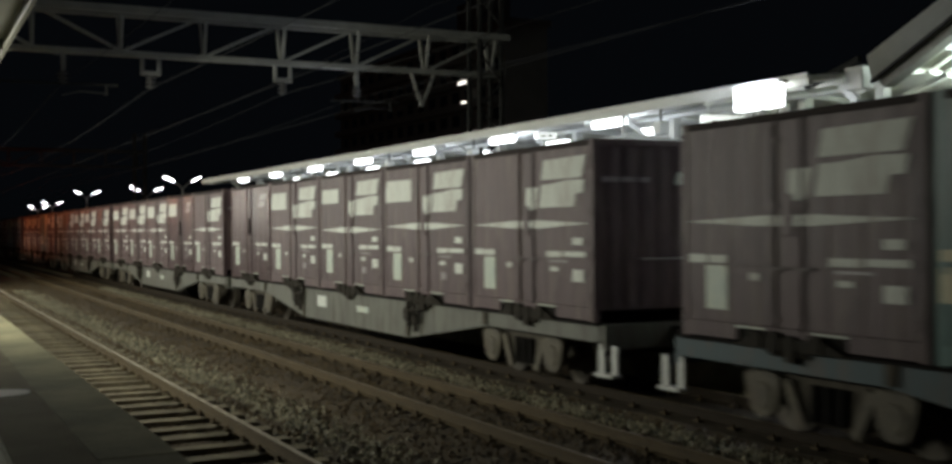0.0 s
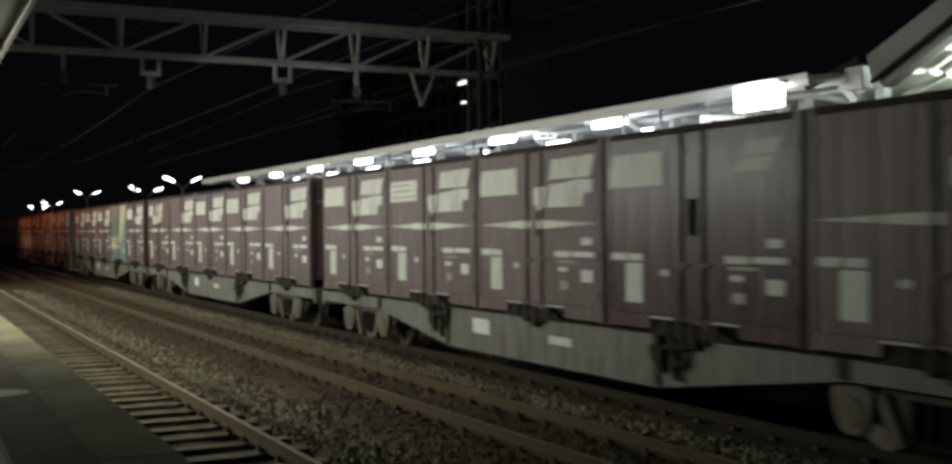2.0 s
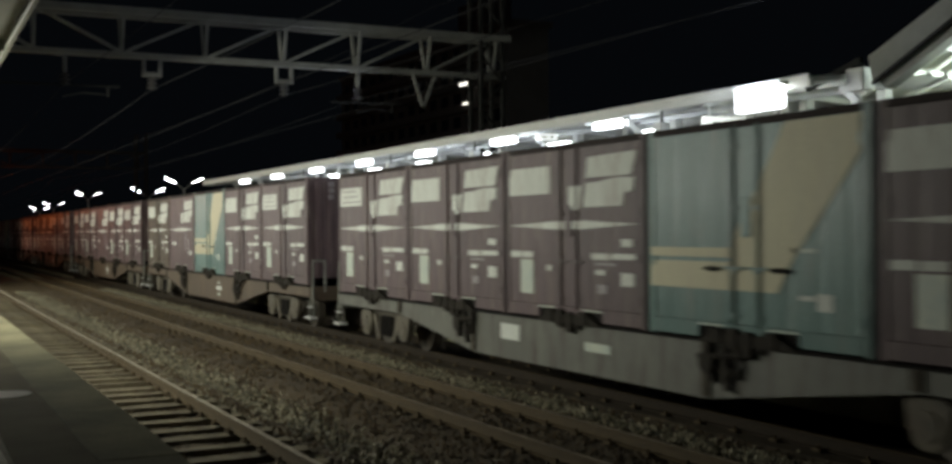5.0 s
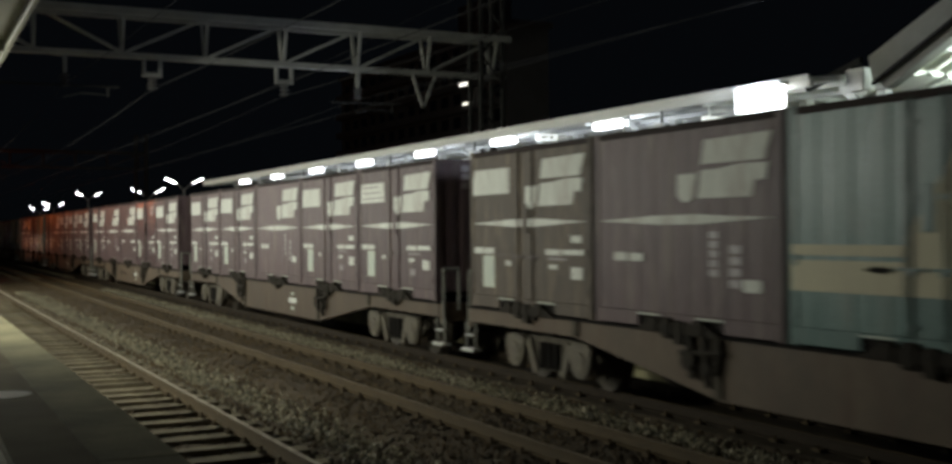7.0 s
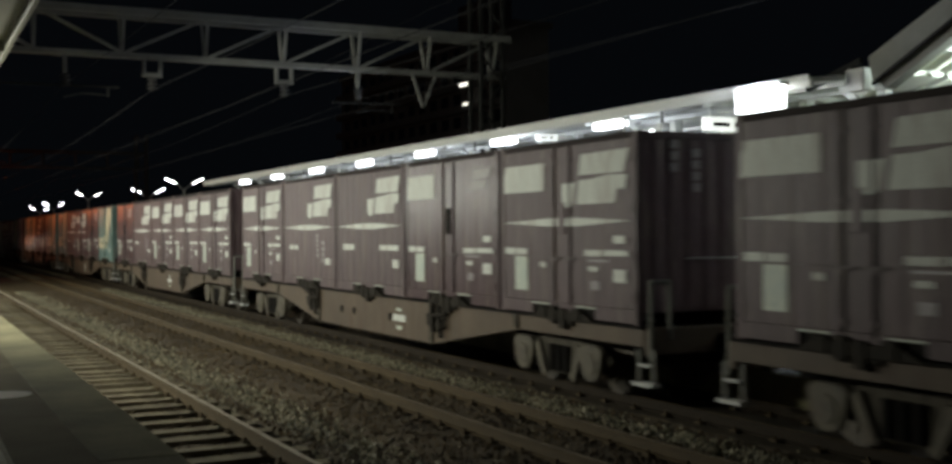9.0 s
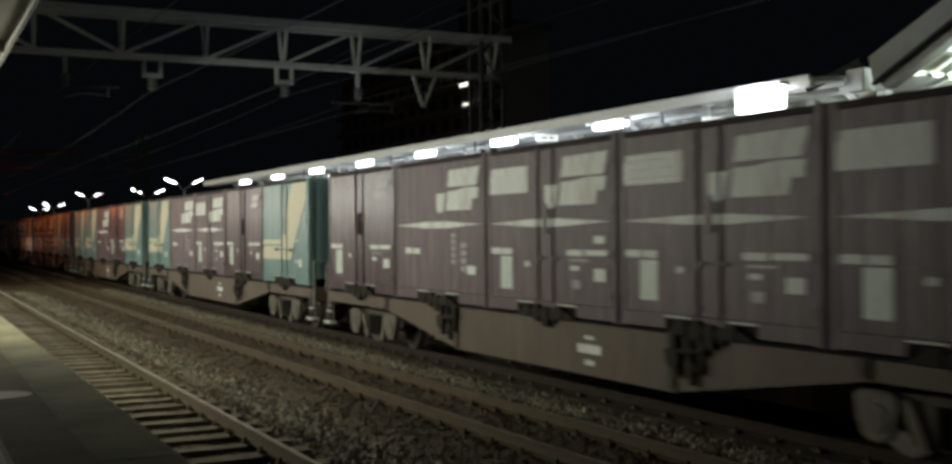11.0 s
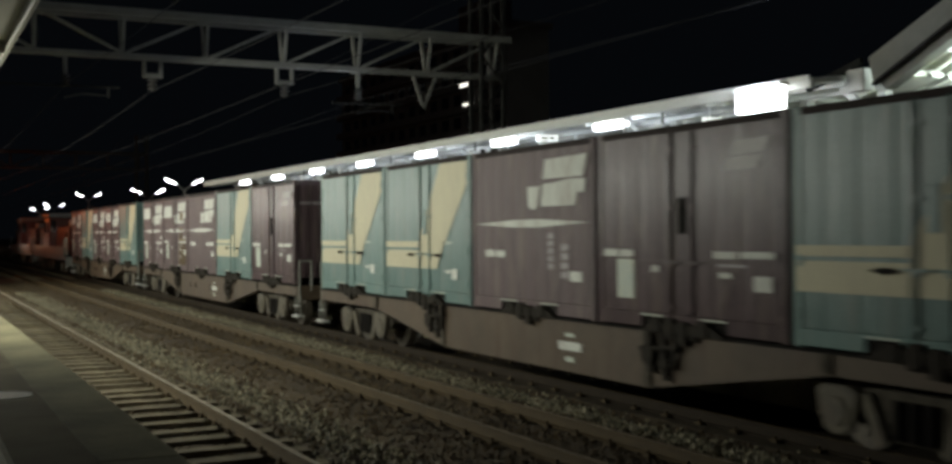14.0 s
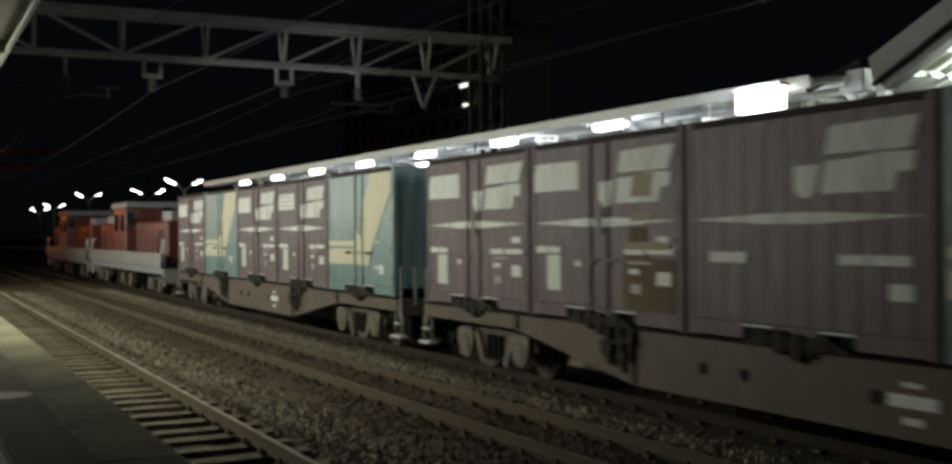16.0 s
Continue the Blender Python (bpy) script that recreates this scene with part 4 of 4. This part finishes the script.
def bogie(parent, x):
    b = part("bogie", boxes((-0.25, 0.25, -0.8, 0.8, 0.42, 0.62)), M["bogie"], parent, "dusty grey steel bogie")
    b.location = (x, 0, 0)
    for s in (-1, 1):
        y0, y1 = sorted((s * 0.88, s * 1.02))
        bm = poly([(-1.35, 0.50), (-1.25, 0.62), (-0.55, 0.70), (0.55, 0.70), (1.25, 0.62), (1.35, 0.50), (1.2, 0.36), (0.72, 0.36), (0.45, 0.20),
                   (-0.45, 0.20), (-0.72, 0.36), (-1.2, 0.36)], y0, y1)
        part("side_frame", bm, M["side_frame"], b, "cast side frame", 0.015)
        for ax in (-0.95, 0.95):
            y0, y1 = sorted((s * 1.0, s * 1.13))
            casting = poly([(ax - 0.30, 0.64), (ax - 0.26, 0.40), (ax - 0.19, 0.25), (ax - 0.09, 0.19), (ax + 0.09, 0.19), (ax + 0.19, 0.25),
                            (ax + 0.26, 0.40), (ax + 0.30, 0.64), (ax + 0.18, 0.70), (ax - 0.18, 0.70)], y0, y1 - 0.03)
            box_part = part("axle_box", casting, M["bogie"], b, "dusty tan axle box casting", 0.02)
            bm = bmesh.new()
            rod(bm, (ax, s * 1.095, 0.43), (ax, s * 1.15, 0.43), 0.17, 14, 0.15)
            part("bearing_cap", bm, M["bogie"], box_part)
        bm = bmesh.new()
        for k in (-0.2, 0.0, 0.2):
            rod(bm, (k, s * 1.03, 0.24), (k, s * 1.03, 0.62), 0.075, 10)
        part("spring", bm, M["iron"], b)
        y = s * 1.06
        for k in (-1, 1):
            bm = bmesh.new()
            bar(bm, (k * 0.62, y, 0.64), (k * 0.38, y, 0.15), 0.05, 0.14)
            part("brake_hanger", bm, M["bogie"], b, "", 0.01)
    for ax in (-0.95, 0.95):
        bm = bmesh.new()
        rod(bm, (0, -0.75, 0), (0, 0.75, 0), 0.07, 10)
        for s in (-1, 1):
            rod(bm, (0, s * 0.50, 0), (0, s * 0.535, 0), WHEEL_R + 0.026, 28)
            rod(bm, (0, s * 0.535, 0), (0, s * 0.65, 0), WHEEL_R, 28)
            rod(bm, (0, s * 0.65, 0), (0, s * 0.70, 0), 0.14, 12)
            for k in range(6):
                a = math.pi * k / 3
                rod(bm, (0.27 * math.cos(a), s * 0.652, 0.27 * math.sin(a)), (0.27 * math.cos(a), s * 0.665, 0.27 * math.sin(a)), 0.04, 6)
        w = part("wheelset", bm, M["wheel"], b, "steel wheelset")
        w.location = (ax, 0, WHEEL_R)
        WHEELS.append((w, ax))
    return b


def flat_wagon(frame_paint, label, base, steps_left, steps_right, rails):
    """A container flat wagon with deep-bellied side sills."""
    w = tagged(new("flat_wagon"), label, "railway wagon", "wagons of the train")
    d = base - 1.0
    half = 9.55
    top = 0.965 + d
    for s in (-1, 1):
        y0, y1 = sorted((s * 1.20, s * 1.08))
        sill = poly([(-half, top), (half, top), (half, 0.74 + d), (6.25, 0.74 + d), (3.05, 0.30), (-3.05, 0.30), (-6.25, 0.74 + d), (-half, 0.74 + d)], y0, y1)
        part("side_sill", sill, M[frame_paint], w, "deep-bellied side sill", 0.006)
        y0, y1 = sorted((s * 1.245, s * 1.04))
        part("deck_rail", boxes((-half, half, y0, y1, top + 0.003, top + 0.03)), M["iron"], w)
        y0, y1 = sorted((s * 1.235, s * 1.205))
        for x in (-3.06, 3.06, -6.2, 6.2):
            z = 0.33 if abs(x) < 4 else 0.76 + d
            part("stiffener", boxes((x - 0.07, x + 0.07, y0, y1, z, top)), M["side_frame"], w, "rusty dark stiffener")
        for i in range(5):
            x = (i - 2) * 3.80
            lock = bmesh.new()
            a0, a1 = sorted((s * 1.29, s * 1.12))
            for dx, wd, z0, z1 in ((-0.48, 0.20, -0.03, 0.14), (-0.20, 0.18, -0.07, 0.16), (0.06, 0.16, -0.15, 0.13), (0.44, 0.20, -0.03, 0.15)):
                box(lock, x + dx - wd / 2, x + dx + wd / 2, a0, a1, base + z0, base + z1)
            prism(lock, [(x - 0.88, base - 0.03), (x + 0.88, base - 0.03), (x + 0.58, base + 0.10), (x - 0.58, base + 0.10)], a0 + 0.02, a1 - 0.02)
            rod(lock, (x - 0.3, (a0 + a1) / 2, base - 0.06), (x + 0.3, (a0 + a1) / 2, base - 0.06), 0.05, 8)
            part("container_lock", lock, M["grease"], w, "dark oily container lock", 0.006)
        for x in (-3.35, 3.35):
            hang = bmesh.new()
            a0, a1 = sorted((s * 1.30, s * 1.22))
            ym = (a0 + a1) / 2
            rod(hang, (x - 0.20, a0, 0.74), (x - 0.20, a1, 0.74), 0.13, 12)
            rod(hang, (x + 0.14, a0, 0.66), (x + 0.14, a1, 0.66), 0.09, 12)
            bar(hang, (x - 0.20, ym, base - 0.04), (x - 0.14, ym, 0.52), 0.05, 0.10)
            bar(hang, (x + 0.08, ym, base - 0.04), (x + 0.16, ym, 0.44), 0.05, 0.08)
            bar(hang, (x + 0.36, ym, base - 0.04), (x + 0.30, ym, 0.60), 0.04, 0.06)
            rod(hang, (x - 0.36, ym, 0.80), (x + 0.42, ym, 0.86), 0.035, 8)
            part("brake_lever", hang, M["grease"], w, "dark hanging brake gear")
    part("centre_sill", boxes((-half, half, -0.22, 0.22, 0.55, top - 0.03)), M["iron"], w)
    for i in range(11):
        x = -9.0 + 1.8 * i
        part("cross_bearer", boxes((x - 0.08, x + 0.08, -1.07, 1.07, top - 0.22, top - 0.02)), M["iron"], w)
    for s in (-1, 1):
        x0, x1 = sorted((s * half, s * (half + 0.12)))
        part("end_sill", boxes((x0, x1, -1.18, 1.18, top - 0.32, top + 0.02)), M[frame_paint], w, "", 0.01)
        x0, x1 = sorted((s * (half + 0.12), s * 10.12))
        part("coupler", boxes((x0, x1, -0.12, 0.12, 0.70, 0.94), (min(x1, x0) + 0.2, max(x0, x1) - 0.05, -0.2, 0.2, 0.72, 0.92)), M["iron"], w, "dark knuckle coupler", 0.015)
        bm = bmesh.new()
        rod(bm, (s * (half + 0.1), 0.45, 0.85), (s * 10.0, 0.40, 0.45), 0.03, 6)
        part("brake_hose", bm, M["iron"], w)
    part("air_tank", boxes((-1.6, 0.4, -0.7, -0.3, 0.36, 0.7)), M["iron"], w, "", 0.1)
    nx = 1.55 if rails == "holes" else 1.15
    marks = ((-1.8, 0.60, 0.84), (-1.8, 0.70, 0.73)) if frame_paint == "grey_frame" else ((nx, 0.60, 0.72), (nx, 0.79, 0.84), (nx, 0.44, 0.51))
    for k, (x, z0, z1) in enumerate(marks):
        wd = 0.30 if k == 0 else 0.12
        if frame_paint == "grey_frame" and k == 1:
            x, z0, z1, wd = 0.7, 0.62, 0.74, 0.32
        part("number_bar", boxes((x - wd, x + wd, -1.209, -1.203, z0, z1)), M["white"] if k == 0 else M["notice"], w)
    if rails == "holes":
        for x in (-1.6, -0.85, 1.1):
            bm = bmesh.new()
            rod(bm, (x, -1.212, 0.66), (x, -1.19, 0.66), 0.075, 14)
            part("lightening_hole", bm, M["iron"], w)
    for s, on in ((-1, steps_left), (1, steps_right)):
        if not on:
            continue
        x = s * (half + (0.17 if on == "u" else 0.02))
        for side in (-1, 1):
            y = side * 1.16
            a, b = x - 0.16, x + 0.16
            half_width = 0.06 if on == "u" else 0.025
            step = part("footstep", boxes((a - 0.05, b + 0.05, y - 0.10, y + 0.08, 0.30, 0.345)), M["bright"], w, "white painted footstep tread", 0.006)
            for xx in (a, b):
                part("upright", boxes((xx - half_width, xx + half_width, y - 0.02, y + 0.02, 0.346, 0.72 + d)), M["bright"] if on == "u" else M["grey_frame"], step)
            if on != "u":
                part("upper_tread", boxes((a + 0.027, b - 0.027, y - 0.06, y + 0.05, 0.55, 0.575)), M["bright"], step)
            if on == "rail":
                bm = bmesh.new()
                rod(bm, (x + s * 0.09, y, 0.62), (x + s * 0.09, y, 1.62), 0.028, 8)
                rod(bm, (x + s * 0.09, y, 1.62), (x + s * 0.09, y * 0.75, 1.62), 0.028, 8)
                rod(bm, (x + s * 0.09, y * 0.75, 1.62), (x + s * 0.09, y * 0.75, 0.9), 0.028, 8)
                part("handrail", bm, M["weathered"], w, "grey bent handrail")
    for x in (-7.2, 7.2):
        bogie(w, x)
    return w


# ---------- locomotive ----------


def locomotive():
    """A centre-cab diesel locomotive with two hoods."""
    v = tagged(new("diesel_locomotive"), "vermilion centre-cab diesel locomotive with grey roof and pale band", "locomotive", "locomotives of the train")
    part("underframe", boxes((-8.4, 8.4, -1.30, 1.30, 0.85, 1.08)), M["loco_grey"], v, "grey underframe", 0.02)
    for s in (-1, 1):
        y0, y1 = sorted((s * 1.40, s * 1.36))
        part("side_band", boxes((-8.5, 8.5, y0, y1, 1.09, 1.62)), M["loco_white"], v, "pale grey band along the walkway", 0.01)
    part("walkway", boxes((-8.5, 8.5, -1.355, 1.355, 1.085, 1.15)), M["iron"], v)
    for s in (-1, 1):
        x0, x1 = sorted((s * 1.45, s * 7.6))
        h = part("hood", boxes((x0, x1, -0.98, 0.98, 1.153, 2.78)), M["orange"], v, "vermilion engine hood", 0.06)
        for k in range(6):
            a = s * (2.1 + 0.9 * k)
            for sy in (-1, 1):
                y0, y1 = sorted((sy * 0.981, sy * 1.0))
                part("hood_door", boxes((a - 0.36, a + 0.36, y0, y1, 1.35, 2.5)), M["orange"], h, "", 0.008)
        for k in range(8):
            for sy in (-1, 1):
                y0, y1 = sorted((sy * 1.001, sy * 1.02))
                part("louvre", boxes((s * 6.4 - 0.5, s * 6.4 + 0.5, y0, y1, 1.5 + 0.12 * k, 1.56 + 0.12 * k)), M["iron"], h)
        part("radiator_cowl", boxes(tuple(sorted((s * 5.6, s * 7.2))) + (-0.75, 0.75, 2.782, 3.15)), M["loco_grey"], v, "grey radiator cowl", 0.04)
        bm = bmesh.new()
        rod(bm, (s * 3.0, 0, 2.78), (s * 3.0, 0, 3.35), 0.22, 12)
        part("exhaust", bm, M["iron"], v)
        x0, x1 = sorted((s * 8.5, s * 8.38))
        part("end_sheet", boxes((x0, x1, -1.3, 1.3, 0.55, 1.05)), M["loco_white"], v, "", 0.01)
        for sy in (-1, 1):
            bm = bmesh.new()
            rod(bm, (s * 8.4, sy * 1.25, 0.45), (s * 8.4, sy * 1.25, 2.1), 0.025, 8)
            rod(bm, (s * 8.4, sy * 1.25, 2.1), (s * 7.7, sy * 1.2, 2.1), 0.025, 8)
            rod(bm, (s * 7.75, sy * 1.3, 1.15), (s * 8.4, sy * 1.3, 2.1), 0.03, 8)
            part("handrail", bm, M["bright"], v, "white handrail")
            bm = bmesh.new()
            rod(bm, (s * 8.505, sy * 0.9, 1.3), (s * 8.56, sy * 0.9, 1.3), 0.10, 14)
            part("marker_lamp", bm, M["glass"], v)
        x0, x1 = sorted((s * 8.5, s * 9.05))
        part("coupler", boxes((x0, x1, -0.14, 0.14, 0.70, 0.95)), M["iron"], v, "", 0.02)
    part("cab", boxes((-1.42, 1.42, -1.38, 1.38, 1.153, 3.35)), M["orange"], v, "vermilion cab", 0.04)
    part("cab_roof", boxes((-1.75, 1.75, -1.45, 1.45, 3.353, 3.62)), M["loco_grey"], v, "grey overhanging cab roof", 0.08)
    for sy in (-1, 1):
        y0, y1 = sorted((sy * 1.383, sy * 1.40))
        for xx in (-0.75, 0.75):
            part("window", boxes((xx - 0.42, xx + 0.42, y0, y1, 2.45, 3.12)), M["glass"], v, "dark cab window")
    for sx in (-1, 1):
        x0, x1 = sorted((sx * 1.422, sx * 1.44))
        for yy in (-1.15, 1.15):
            part("window", boxes((x0, x1, yy - 0.16, yy + 0.16, 2.5, 3.2)), M["glass"], v, "dark cab window")
    part("fuel_tank", boxes((-2.0, 2.0, -1.1, 1.1, 0.30, 0.84)), M["iron"], v, "", 0.05)
    for x in (-6.0, 6.0):
        bogie(v, x)
    bogie(v, 0.0)
    return v


# ---------- the train ----------
# wagons by their middle along the train, with the five containers from tail to head
WAGONS = [
    (20.52, "blue", "BTAAB"), (-0.37, "grey_u", "PADAB"), (-20.22, "grey", "AEAQB"), (-40.07, "grey", "CBAEB"), (-59.92, "grey4", "EAATA"),
    (-81.01, "brown", "OVTAE"), (-101.34, "brown", "AAVAE"), (-122.2, "holes", "AVWQA"), (-142.43, "brown", "PVAEA"), (-162.78, "brown", "TVEPT"),
    (-183.11, "brown", "TTVPT"), (-204.03, "holes", "ASWTP"), (-224.52, "holes", "ATAET")]
LOCOS = (-244.6, -263.0)
TRAIN = []

TYPES = {
    "blue": ("blue_frame", "dark blue container flat wagon with white footsteps", 1.0, "u", "", ""),
    "grey_u": ("grey_frame", "grey deep-bellied container flat wagon with white footsteps", 1.0, "", "u", ""),
    "grey": ("grey_frame", "grey deep-bellied container flat wagon, rust stained", 1.0, "", "", ""),
    "grey4": ("grey_frame", "grey deep-bellied container flat wagon, rust stained", 1.0, "rail", "", ""),
    "brown": ("brown_frame", "dull brown deep-bellied container flat wagon", 1.05, "rail", "rail", ""),
    "holes": ("brown_frame", "dull brown container flat wagon with round holes in its sill", 1.05, "rail", "rail", "holes")}
made_wagon, made_box = {}, {}
for middle, kind, load in WAGONS:
    if kind in made_wagon:
        w0, first = made_wagon[kind]
        w = copy_thing(w0, pose(0, 0, 0))
        for b in [o for o in w.children if o.name.startswith("bogie")]:
            for o in b.children:
                if o.name.startswith("wheelset"):
                    WHEELS.append((o, o.location.x))
    else:
        w = flat_wagon(*TYPES[kind])
        made_wagon[kind] = (w, middle)
    TRAIN.append((w, middle, 0.0))
    for i, k in enumerate(load):
        if k in made_box:
            c = copy_thing(made_box[k], pose(0, 0, 0))
        else:
            c = made_box[k] = make_container(k)
        TRAIN.append((c, middle + (i - 2) * 3.80, TYPES[kind][2] + 0.002))
for middle in LOCOS:
    if middle == LOCOS[0]:
        v = v0 = locomotive()
    else:
        v = copy_thing(v0, pose(0, 0, 0))
        for b in [o for o in v.children if o.name.startswith("bogie")]:
            for o in b.children:
                if o.name.startswith("wheelset"):
                    WHEELS.append((o, o.location.x))
    TRAIN.append((v, middle, 0.0))


# small gains and losses on the even pace: seconds and metres
SURGE = [(0, 0.12), (0.5, 0.03), (1, 0.43), (1.5, -0.03), (2, 0.40), (2.5, -0.10), (3, -0.14), (3.5, 0.21), (4, -0.29), (4.5, -0.1), (6, 0.1),
         (6.5, 0.10), (7, -0.01), (7.5, 0.37), (8, -0.14), (8.5, 0.24), (9, -0.25), (9.5, -0.1), (11, 0.0), (11.5, -0.04), (12, 0.01),
         (12.5, 0.38), (13, -0.11), (13.5, -0.12), (14, -0.12), (14.5, -0.14), (15, -0.06), (15.5, -0.05), (16, -0.03)]


def run(t):
    """How far the train has come at t seconds."""
    x = -22.55 + 13.7 * t - (0.025 * (t - 7) ** 2 if t > 7 else 0.0)
    for (t0, a), (t1, b) in zip(SURGE, SURGE[1:]):
        if t0 <= t <= t1:
            f = (t - t0) / (t1 - t0)
            return x + a + (b - a) * f * f * (3 - 2 * f)
    return x + SURGE[-1][1]


def motions():
    for thing, along, up in TRAIN:
        walk(thing, [(k / 4, pose(along + run(k / 4), TRACK3, up)) for k in range(65)])
    turns = [(k / 30, math.degrees((run(k / 30) - run(0)) / WHEEL_R) % 360) for k in range(481)]
    for wheel, x in WHEELS:
        walk(wheel, [(t, pose(x, 0, WHEEL_R, 0, a, 0)) for t, a in turns])


motions()
